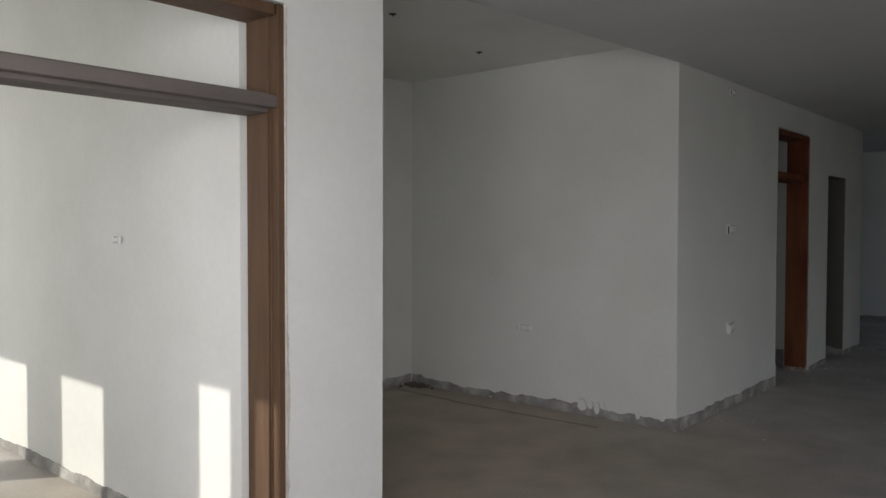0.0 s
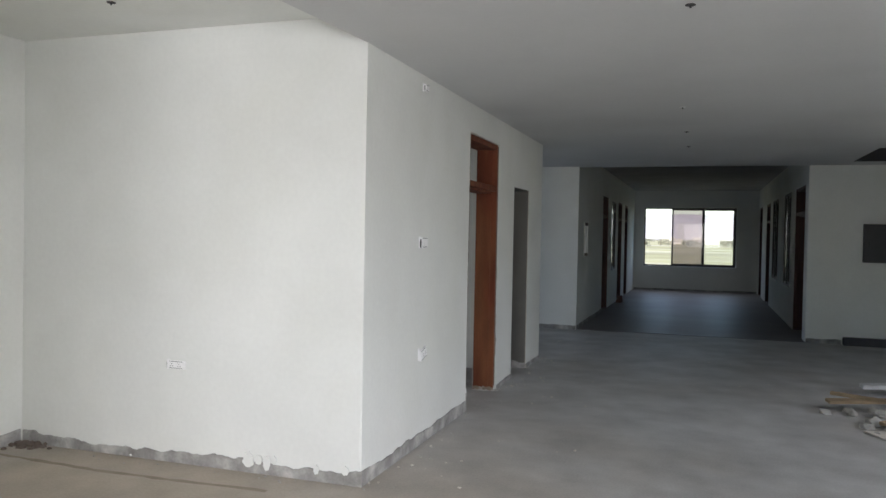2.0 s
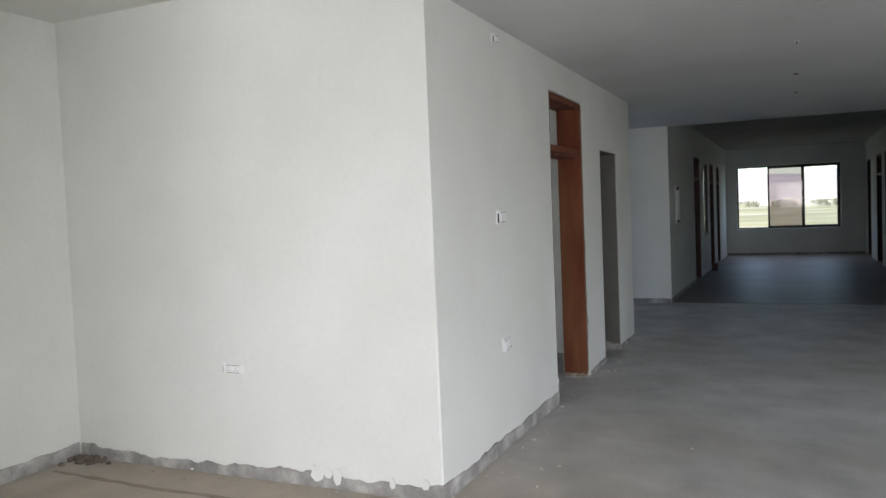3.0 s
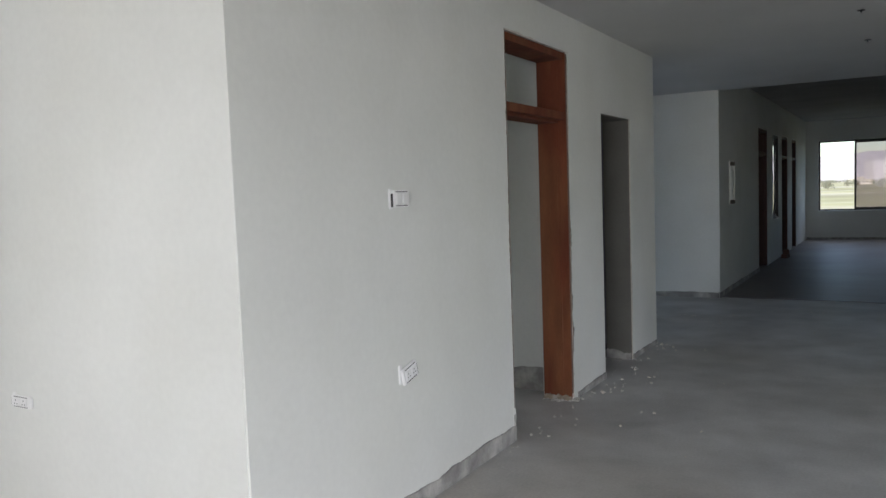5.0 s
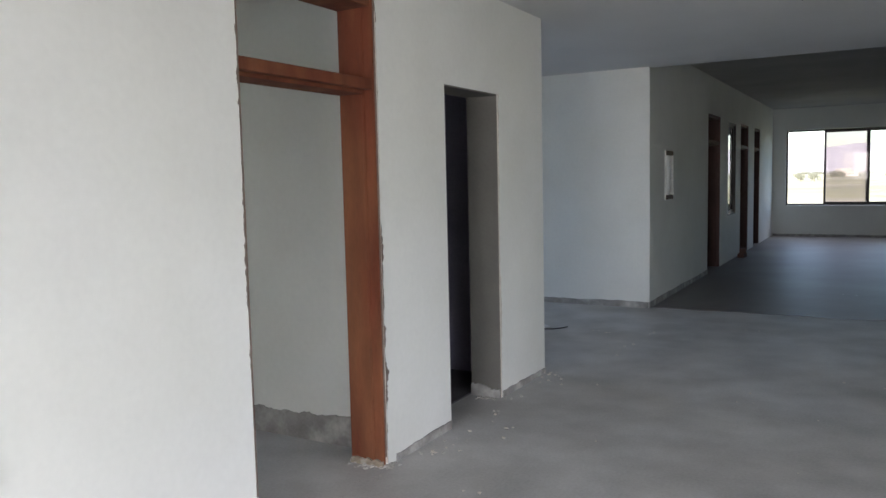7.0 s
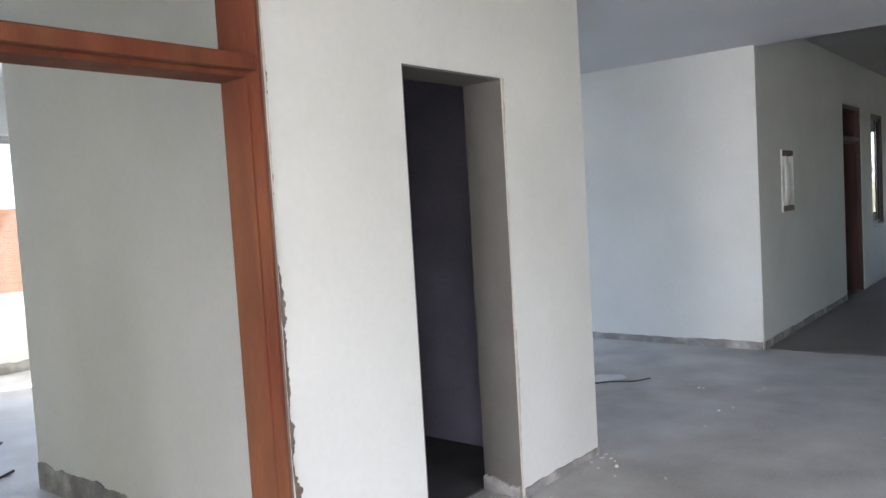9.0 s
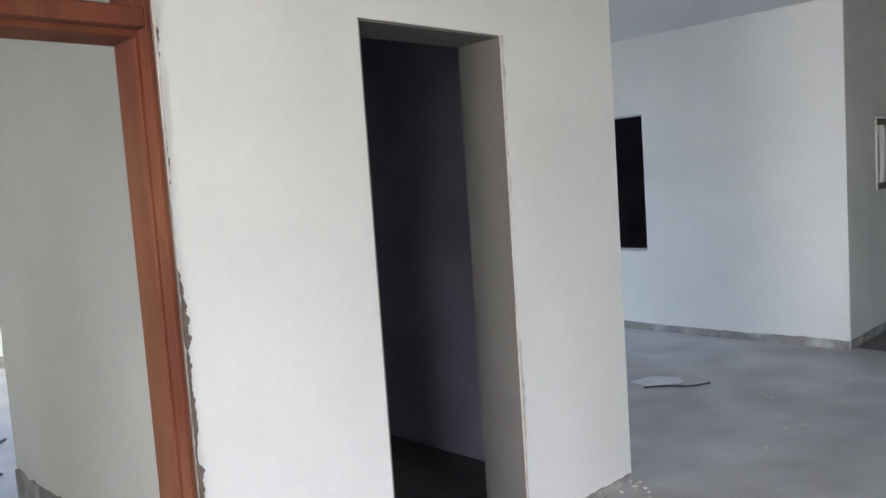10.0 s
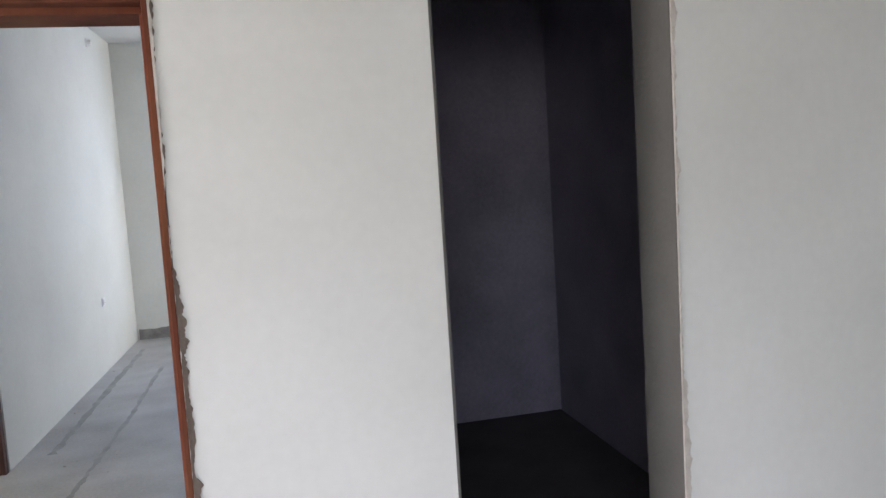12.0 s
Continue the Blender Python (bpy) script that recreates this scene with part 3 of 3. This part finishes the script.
# ---- fittings on the walls and ceilings ----
def wiring_plate(name, label, m, w=0.13, h=0.075, gangs=2, sockets=False, loose=0.0, category="switch", line=None):
    """A white accessory plate that stands off its wall box; its back lies in the plane y = 0 and it faces -y."""
    t = thing(name, label, category)
    part("wall_box", box(-w / 2 - 0.012, -0.006, -h / 2 - 0.006, -w / 2 + 0.014, 0.004, h / 2 + 0.006, 0.003), PLASTIC, t)
    bm = box(-w / 2, -0.020, -h / 2, w / 2, -0.004, h / 2, 0.004)
    bmesh.ops.rotate(bm, cent=(0, 0, 0), matrix=Matrix.Rotation(radians(loose), 3, "Y"), verts=bm.verts)
    plate = part("cover_plate", bm, PLASTIC, t)
    for i in range(gangs):
        c = (i + 0.5) / gangs * w * 0.8 - w * 0.4
        bm = box(c - w * 0.33 / gangs, -0.025, -h * 0.30, c + w * 0.33 / gangs, -0.0195, h * 0.30, 0.002)
        bmesh.ops.rotate(bm, cent=(0, 0, 0), matrix=Matrix.Rotation(radians(loose), 3, "Y"), verts=bm.verts)
        part("socket_face" if sockets else "rocker", bm, PLASTIC, plate)
        if sockets:
            for dx, dz in ((-0.009, -0.008), (0.009, -0.008), (0, 0.008)):
                bm = box(c + dx - 0.003, -0.0256, dz - 0.003, c + dx + 0.003, -0.0245, dz + 0.003)
                bmesh.ops.rotate(bm, cent=(0, 0, 0), matrix=Matrix.Rotation(radians(loose), 3, "Y"), verts=bm.verts)
                part("pin_hole", bm, GREYSLOT, plate)
    e = w / 2 + 0.0014 if loose else -w / 2 - 0.0014
    bm = box(e - 0.0011, -0.017, -h * 0.46, e + 0.0011, -0.005, h * 0.30)
    bmesh.ops.rotate(bm, cent=(0, 0, 0), matrix=Matrix.Rotation(radians(loose), 3, "Y"), verts=bm.verts)
    part("shadow_line", bm, line or SLOT, t)
    for u in (-1, 1):
        bm = box(u * w * 0.44 - 0.003, -0.0215, h * 0.22, u * w * 0.44 + 0.003, -0.0195, h * 0.22 + 0.006, 0.0008)
        bmesh.ops.rotate(bm, cent=(0, 0, 0), matrix=Matrix.Rotation(radians(loose), 3, "Y"), verts=bm.verts)
        part("screw_cap", bm, PLASTIC, plate)
    for z in (-h * 0.40, h * 0.40):
        bm = box(-w * 0.36, -0.0208, z - 0.0018, w * 0.36, -0.0195, z + 0.0018)
        bmesh.ops.rotate(bm, cent=(0, 0, 0), matrix=Matrix.Rotation(radians(loose), 3, "Y"), verts=bm.verts)
        part("shadow_line", bm, line or SLOT, plate)
    t.matrix_world = m
    return t


wiring_plate("light_switch", "white plastic light switch plate on white wall", pose(0.0, 1.035, 1.503, 0, 0, 90), 0.135, 0.08)
wiring_plate("wall_socket", "white plastic socket plate hanging loose and tilted", pose(0.0, 1.055, 0.678, 0, 0, 90), 0.125, 0.08, 2, True, -15, "socket")
wiring_plate("wall_socket", "white double socket plate low on white wall", pose(-1.355, 0.0, 0.660), 0.145, 0.055, 2, True, 0, "socket", GREYSLOT)
wiring_plate("wall_socket", "white socket plate on the room's side wall", pose(-5.15, side_y(-5.15) - 0.012, 0.60, 0, 0, 177.7), 0.10, 0.08, 1, True, 0, "socket", PLASTIC)
wiring_plate("wall_socket", "pale socket plate low on plastered wall", pose(-1.60, -3.45, 1.45), 0.07, 0.04, 1, True, 0, "socket", GREYSLOT)


def round_bm(r0, r1, z0, z1, k=20):
    bm = bmesh.new()
    bmesh.ops.create_cone(bm, cap_ends=True, segments=k, radius1=r0, radius2=r1, depth=z1 - z0)
    bmesh.ops.translate(bm, vec=(0, 0, (z0 + z1) / 2), verts=bm.verts)
    return bm


def wall_lamp(label, m):
    t = thing("lamp_holder", label, "lamp holder")
    part("rose", round_bm(0.042, 0.034, 0, 0.016), PLASTIC, t)
    part("collar", round_bm(0.022, 0.019, 0.016, 0.045), PLASTIC, t)
    t.matrix_world = m
    return t


wiring_plate("blank_plate", "small white blank cover plate high on wall", pose(0.0, 1.03, 2.64, 0, 0, 90), 0.075, 0.05, 1, False, 0, "cover plate", GREYSLOT)
wall_lamp("white plastic lamp holder high on room wall", pose(-5.5, side_y(-5.5), 2.9, -90, 0, 0))


def ceiling_point(x, y, z, dark):
    t = thing("ceiling_box", "open round wiring box in the ceiling" if dark else "small ceiling wiring point with hook", "ceiling box", group="ceiling wiring points")
    part("rim", round_bm(0.026, 0.026, -0.003, 0.002), SLOT if dark else PLASTIC, t)
    part("hook", round_bm(0.005, 0.005, -0.016, -0.003, 8), STEEL, t)
    t.matrix_world = pose(x, y, z)


for x, y, z, d in ((1.77, 2.81, 2.73, False), (1.77, 4.47, 2.73, True), (1.77, 5.87, 2.73, True), (1.88, -0.3, 2.73, True), (-1.12, -1.85, 2.90, True), (-1.38, -0.62, 2.90, True)):
    ceiling_point(x, y, z, d)


def distribution_box():
    """A sheet-metal box let into the wall, without its door."""
    t = thing("distribution_box", "empty galvanised distribution box set in the wall", "junction box", at=(-0.02, 9.565, 1.22))
    y0, y1, h, d = -0.192, 0.192, 0.604, -0.13
    part("back_plate", box(d, y0, 0.002, d + 0.004, y1, h), GALV, t)
    for q0, q1 in ((y0, y0 + 0.004), (y1 - 0.004, y1)):
        part("side_plate", box(d + 0.004, q0, 0.002, 0.012, q1, h), GALV, t)
    for q in (0.002, h - 0.004):
        part("end_plate", box(d + 0.004, y0 + 0.004, q, 0.012, y1 - 0.004, q + 0.004), GALV, t)
    for q in (0.004, h - 0.059):
        part("cable_clamp", box(d + 0.004, y0 + 0.006, q, 0.016, y1 - 0.006, q + 0.055, 0.006), DARKGAP, t, "dark rusty clamp bar")
    # Bowed metal strip in white: its shine is put into the colour.
    bm = bmesh.new()
    rows = []
    for i in range(13):
        f = i / 12
        bow = 0.022 * math.sin(math.pi * f)
        rows.append([bm.verts.new((-0.03 + bow + 0.035 * math.cos(a), 0.055 * math.sin(a), 0.059 + (h - 0.118) * f)) for a in [math.pi * (k / 8 - 0.5) for k in range(9)]])
    for p, q in zip(rows, rows[1:]):
        for k in range(8):
            bm.faces.new((p[k], p[k + 1], q[k + 1], q[k]))
    part("cover_strip", bm, PLASTIC, t, "bowed strip, metal shine put in its pale colour")


distribution_box()


def electrical_panel():
    t = thing("electrical_panel", "dark grey steel electrical panel on white wall", "electrical panel", at=(4.62, 8.75, 1.26))
    part("body", box(-0.36, -0.09, 0, 0.36, 0, 0.58, 0.006), STEEL, t)
    d = part("door", box(-0.34, -0.105, 0.02, 0.34, -0.091, 0.56, 0.004), STEEL, t)
    part("handle", box(-0.31, -0.125, 0.24, -0.29, -0.106, 0.32, 0.003), SLOT, d)


electrical_panel()

# ---- loose things ----
def plank(label, m, length, width, thick, mat, name="plank"):
    bm = box(-length / 2, -width / 2, 0, length / 2, width / 2, thick, 0.004)
    ob = link(name, bm, mat)
    ob.matrix_world = m
    return tagged(ob, label, "plank", group="timber pile")


plank("rough sawn brown plank on the debris pile", pose(3.85, 3.75, 0.10, 0, -3, 8), 1.5, 0.14, 0.03, PLANK)
plank("weathered plank lying across the debris pile", pose(3.90, 3.30, 0.06, 0, -4, 35), 1.1, 0.11, 0.03, PLANK)
plank("short plank leaning on the debris pile", pose(3.72, 3.05, 0.05, 0, -14, 62), 0.75, 0.12, 0.025, PLANK)
plank("pale plank raised above the debris pile", pose(4.20, 4.60, 0.10, 0, -3, 4), 1.3, 0.15, 0.04, PAPER)
plank("thin batten on the debris pile", pose(3.60, 3.45, 0.13, 0, 2, -18), 1.0, 0.05, 0.03, PLANK)
plank("white board lying by the debris pile", pose(3.55, 2.75, 0.003, 0, 0, 25), 0.5, 0.3, 0.012, CRUMB, "board")


def lump(bm, x, y, z, r, rnd):
    q = bmesh.ops.create_icosphere(bm, subdivisions=1, radius=r)["verts"]
    for v in q:
        v.co *= 0.6 + 0.7 * rnd.random()
        v.co.z *= 0.6
        v.co += Vector((x, y, z))


def rubble(name, label, spots, mat, seed, size=(0.008, 0.03)):
    """Crumbs strewn round a few spots (x, y, spread, count)."""
    rnd = random.Random(seed)
    bm = bmesh.new()
    for x, y, s, k in spots:
        for _ in range(k):
            r = rnd.uniform(*size)
            lump(bm, rnd.gauss(x, s), rnd.gauss(y, s), r * 0.35, r, rnd)
    return tagged(link(name, bm, mat), label, "rubble", kind="stuff")


rubble("rubble", "broken plaster and cement lumps in a heap", ((3.8, 3.4, 0.22, 60), (3.6, 2.9, 0.15, 30), (4.1, 4.0, 0.3, 40)), CEMENT, 31, (0.02, 0.09))
rubble("crumbs", "white plaster crumbs strewn on concrete floor", ((0.10, 1.18, 0.05, 3), (0.16, 0.52, 0.06, 3), (0.07, 1.01, 0.04, 2), (0.13, 3.5, 0.05, 4), (0.20, 3.6, 0.05, 3), (1.2, 1.6, 0.3, 3), (1.92, 10.5, 0.05, 3), (2.7, 8.7, 0.1, 8), (-0.1, 7.2, 0.05, 4), (0.05, 5.42, 0.04, 8), (0.3, 0.3, 0.4, 8), (0.9, 3.1, 0.4, 6), (0.25, 4.0, 0.12, 6), (0.10, 5.2, 0.10, 10), (1.6, 5.0, 0.8, 10), (0.6, 6.9, 0.5, 8)), CRUMB, 32, (0.004, 0.014))
rubble("crumbs", "plaster and cement crumbs along the wall foot", [(0.03 + 0.05 * (k % 3), 0.1 + 0.33 * k, 0.06, 5) for k in range(17)] + [(-2.2 + 0.3 * k, -0.06, 0.06, 4) for k in range(8)], CEMENT, 47, (0.003, 0.010))
rubble("crumbs", "pale plaster crumbs at the foot of door frame", ((-0.01, 3.215, 0.028, 60), (-0.10, 3.19, 0.035, 50), (-0.01, 4.68, 0.025, 14), (-0.10, 4.60, 0.04, 12)), CEMENT, 33, (0.004, 0.015))
rubble("rubble", "dark swept debris in the wall corner", ((-2.60, -0.08, 0.04, 26), (-2.48, -0.05, 0.05, 12)), DARKGAP, 34, (0.012, 0.038))
rubble("crumbs", "small dark bits strewn on the room floor", ((-2.6, 2.4, 0.1, 4), (-5.0, 2.17, 0.1, 5), (-4.8, 3.4, 0.1, 6), (-3.6, 2.4, 0.5, 8)), CEMENT, 35, (0.004, 0.011))


def brick_bm(lx, ly, lz, bevel=0.008):
    return box(-lx / 2, -ly / 2, 0, lx / 2, ly / 2, lz, bevel)


ob = link("brick", brick_bm(0.23, 0.112, 0.085, 0.012), DARKBRICK)
ob.matrix_world = pose(-3.24, 3.15, 0, 0, 0, 62)
tagged(ob, "single red clay brick lying on the room floor", "brick")
for bx, bz, turn in ((0.10, 0.0, 84), (0.11, 0.087, 97)):
    ob = link("brick", brick_bm(0.23, 0.112, 0.085, 0.010), DARKBRICK)
    ob.matrix_world = pose(bx, 14.6, bz, 0, 0, turn)
    tagged(ob, "dark red brick stacked against the corridor wall", "brick", group="bricks by the corridor wall")
bm = bmesh.new()
rnd = random.Random(5)
ring = [bm.verts.new((-3.98 + 0.36 * math.cos(a) * (0.8 + 0.3 * rnd.random()), 3.28 + 0.24 * math.sin(a) * (0.8 + 0.3 * rnd.random()), 0.004)) for a in [i * math.tau / 26 for i in range(26)]]
bm.faces.new(ring)
up = bmesh.ops.extrude_face_region(bm, geom=bm.faces[:])
bmesh.ops.translate(bm, vec=(0, 0, -0.0035), verts=[v for v in up["geom"] if isinstance(v, bmesh.types.BMVert)])
tagged(link("cement_patch", bm, WET), "dark dried cement patch on the room floor", "cement patch")


def tube(name, points, radius, mat, label, category, k=8):
    curve = bpy.data.curves.new(name, "CURVE")
    curve.dimensions, curve.bevel_depth, curve.bevel_resolution = "3D", radius, 2
    s = curve.splines.new("BEZIER")
    s.bezier_points.add(len(points) - 1)
    for p, q in zip(s.bezier_points, points):
        p.co = q
        p.handle_left_type = p.handle_right_type = "AUTO"
    helper = bpy.data.objects.new(name, curve)
    me = bpy.data.meshes.new_from_object(helper)
    bpy.data.objects.remove(helper)
    me.materials.append(mat)
    return tagged(new(name, me), label, category)


tube("cable", [(-6.405, 3.04, 0.765), (-6.40, 3.04, 0.70), (-6.405, 3.035, 0.35), (-6.36, 3.03, 0.012), (-5.6, 3.04, 0.008), (-4.5, 3.05, 0.008), (-3.98, 3.08, 0.012), (-3.55, 3.10, 0.012), (-3.30, 3.16, 0.09)], 0.007, CABLE, "grey cable from window sill along floor to brick", "cable")
for a, b2 in (((-2.80, 3.17), (-2.95, 3.40)), ((-4.78, 3.36), (-4.70, 3.66)), ((-3.50, 3.42), (-3.70, 3.62))):
    tube("steel_rod", [(*a, 0.009), ((a[0] + b2[0]) / 2, (a[1] + b2[1]) / 2, 0.010), (*b2, 0.009)], 0.008, STEEL, "short dark steel rod lying on the floor", "rod")

bm = prism([(-0.96, 6.98), (-0.78, 6.93), (-0.64, 7.16), (-0.72, 7.25), (-0.9, 7.18)], 0.002, 0.010)
tagged(link("cardboard_sheet", bm, PAPER), "torn grey cardboard sheet flat on the floor", "cardboard")
tube("wire", [(-0.80, 6.90, 0.006), (-0.70, 6.98, 0.012), (-0.55, 7.10, 0.006), (-0.48, 7.24, 0.006)], 0.006, STEEL, "bent dark wire beside the cardboard", "wire")

def floor_streak(points, width, label, mat=STREAK):
    """A thin dark line of old mortar along the floor."""
    rnd = random.Random(len(points))
    bm = bmesh.new()
    last = None
    for (xa, ya), (xb, yb) in zip(points, points[1:]):
        for i in range(14):
            f = i / 14
            w = width * rnd.uniform(0.4, 1.0)
            x, y = xa + (xb - xa) * f, ya + (yb - ya) * f + rnd.uniform(-0.006, 0.006)
            row = [bm.verts.new(q) for q in ((x, y - w, 0.0005), (x, y - w * 0.6, 0.0015), (x, y + w * 0.6, 0.0015), (x, y + w, 0.0005))]
            if last:
                for k in range(3):
                    bm.faces.new((last[k], last[k + 1], row[k + 1], row[k]))
            last = row
    return tagged(link("mortar_streak", bm, mat), label, "mortar streak")


floor_streak([(-2.6, -0.30), (-1.6, -0.34), (-0.4, -0.28)], 0.026, "dark mortar streak in the niche floor", DUST)
floor_streak([(-5.0, 2.49), (-3.7, 2.46), (-2.7, 2.41), (-2.0, 2.36), (-1.3, 2.33)], 0.022, "dark drag streak along the room floor")
floor_streak([(-5.9, 2.22), (-4.6, 2.17), (-3.6, 2.14), (-2.8, 2.10)], 0.032, "grey mortar dust along the foot of the wall")
tagged(link("masonry_ledge", box(-2.36, 3.51, 0.0, -1.45, 4.15, 0.30, 0.01), UNLITPLASTER), "low masonry ledge, wash room's darkness put in colour", "ledge")

# ---- outside ----
bm = bmesh.new()
S = 3000
for p in ((-S, -S), (S, -S), (S, S), (-S, S)):
    bm.verts.new((*p, GROUND_Z))
bm.faces.new(bm.verts)
tagged(link("ground", bm, FIELD), "dry green and tan fields below the building", "ground", kind="structure")

bm = bmesh.new()
rnd = random.Random(9)
prev = None
for i in range(90):
    x = -1500 + 3000 * i / 89
    h = 60 + 22 * noise.noise(Vector((x * 0.0035, 3.1, 0))) + 9 * noise.noise(Vector((x * 0.011, 7.7, 0)))
    row = [bm.verts.new((x, 1750, GROUND_Z - 1)), bm.verts.new((x, 1850, GROUND_Z + max(6, h))), bm.verts.new((x, 2100, GROUND_Z - 1))]
    if prev:
        for k in (0, 1):
            bm.faces.new((prev[k], row[k], row[k + 1], prev[k + 1]))
    prev = row
tagged(link("backdrop", bm, HILL), "low hills on the horizon, haze put in their colour", "hills", kind="structure")


def tree(seed, height):
    rnd = random.Random(seed)
    t = thing("tree", "distant leafy green tree, haze put in its colour", "tree", group="distant trees")
    bm = bmesh.new()
    bmesh.ops.create_cone(bm, cap_ends=True, segments=8, radius1=height * 0.035, radius2=height * 0.012, depth=height * 0.7)
    bmesh.ops.translate(bm, vec=(0, 0, height * 0.35), verts=bm.verts)
    for i in range(5):
        a, z = rnd.uniform(0, 6.28), height * rnd.uniform(0.35, 0.6)
        r = bmesh.ops.create_cone(bm, cap_ends=True, segments=5, radius1=height * 0.014, radius2=height * 0.004, depth=height * 0.35)
        m = Matrix.Translation((0, 0, z)) @ Matrix.Rotation(a, 4, "Z") @ Matrix.Rotation(radians(50), 4, "Y") @ Matrix.Translation((0, 0, height * 0.17))
        bmesh.ops.transform(bm, matrix=m, verts=r["verts"])
    part("trunk", bm, BARK, t)
    bm = bmesh.new()
    knots = [Vector((rnd.gauss(0, height * 0.30), rnd.gauss(0, height * 0.30), height * rnd.uniform(0.25, 0.92))) for _ in range(16)]
    for _ in range(420):
        c = rnd.choice(knots) + Vector([rnd.gauss(0, height * 0.065) for _ in range(3)])
        s = height * rnd.uniform(0.02, 0.05)
        e = Euler([rnd.uniform(0, 6.28) for _ in range(3)]).to_matrix()
        bm.faces.new([bm.verts.new(c + e @ Vector(q)) for q in ((-s, -s * 0.6, 0), (s, -s * 0.6, 0), (s * 0.7, s, 0), (-s * 0.7, s, 0))])
    part("crown", bm, HAZELEAF, t)
    return t


kinds = [tree(51, 4.6), tree(52, 3.6)]
rnd = random.Random(77)
spots = []
for i in range(220):
    y = 420 + 1000 * rnd.random() ** 0.8
    spots.append((rnd.uniform(-0.09, 0.16) * y + 1.2, y))
for k, t in zip(kinds, ((24, 640), (70, 720))):
    k.matrix_world = pose(*t, GROUND_Z)
for i, (x, y) in enumerate(spots):
    copy_thing(kinds[i % 2], pose(x, y, GROUND_Z, 0, 0, rnd.uniform(0, 360)))


def house(x, y, w, d, h):
    t = thing("house", "distant pale flat-roofed house among fields", "house", group="distant houses", at=(x, y, GROUND_Z))
    part("wall", box(-w / 2, -d / 2, 0, w / 2, d / 2, h), HOUSEWALL, t)
    r = part("roof", box(-w / 2 - 0.4, -d / 2 - 0.4, h, w / 2 + 0.4, d / 2 + 0.4, h + 0.3), ROOFMAT, t)
    part("parapet", box(-w / 2 - 0.3, -d / 2 - 0.35, h + 0.3, w / 2 + 0.3, -d / 2 - 0.1, h + 1.0), HOUSEWALL, r)
    k = max(2, int(w / 3))
    for i in range(k):
        c = (i + 0.5) / k * w - w / 2
        part("window", box(c - 0.6, -d / 2 - 0.05, h * 0.45, c + 0.6, -d / 2 + 0.05, h * 0.8), STEEL, t)
    part("door", box(-w / 2 + 0.4, -d / 2 - 0.06, 0, -w / 2 + 1.4, -d / 2 + 0.05, 2.1), OLDWOOD, t)


for q in ((-22, 760, 12, 8, 3.6), (28, 820, 15, 9, 3.6), (62, 940, 11, 8, 6.4), (12, 900, 18, 9, 3.5), (95, 980, 16, 9, 3.6), (-40, 1040, 16, 10, 6.4), (46, 1120, 22, 10, 3.6), (-5, 1180, 14, 9, 6.2), (120, 1240, 18, 10, 6.4)):
    house(*q)

# brick wall of the neighbouring plot
NW_X, NW_TOP = -10.0, 1.80
bw = thing("brick_wall", "bare orange brick wall of the neighbouring plot", "brick wall", at=(NW_X, 0, 0))
part("mortar_core", box(-0.22, -6, GROUND_Z, -0.008, 16, NW_TOP - 0.01), MORTAR, bw)
brick_mesh = bpy.data.meshes.new("brick")
bm = box(-0.05, -0.112, -0.036, 0.05, 0.112, 0.036, 0.004)
bm.to_mesh(brick_mesh)
bm.free()
brick_mesh.materials.append(BRICK)
rnd = random.Random(3)
far = bmesh.new()
row = 0
z = NW_TOP - 0.042
while z > -1.0:
    y = -2.0 + (row % 2) * 0.118
    while y < 9.0:
        p = (-0.05 + rnd.uniform(-0.004, 0.004), y + rnd.uniform(-0.004, 0.004), z + rnd.uniform(-0.003, 0.003))
        if 2.7 < y < 6.0 and z > 0.1:
            b1 = new("brick", brick_mesh)
            b1.parent = bw
            b1.matrix_local = pose(*p, rnd.uniform(-1, 1), 0, rnd.uniform(-1, 1))
        else:
            vs = [far.verts.new((p[0] + i * 0.05, p[1] + j * 0.112, p[2] + k * 0.036)) for i in (-1, 1) for j in (-1, 1) for k in (-1, 1)]
            for q in ((0, 1, 3, 2), (4, 6, 7, 5), (0, 4, 5, 1), (2, 3, 7, 6), (0, 2, 6, 4), (1, 5, 7, 3)):
                far.faces.new([vs[i] for i in q])
        y += 0.236
    z -= 0.085
    row += 1
part("bricks", far, BRICK, bw)["kind"] = "stuff"
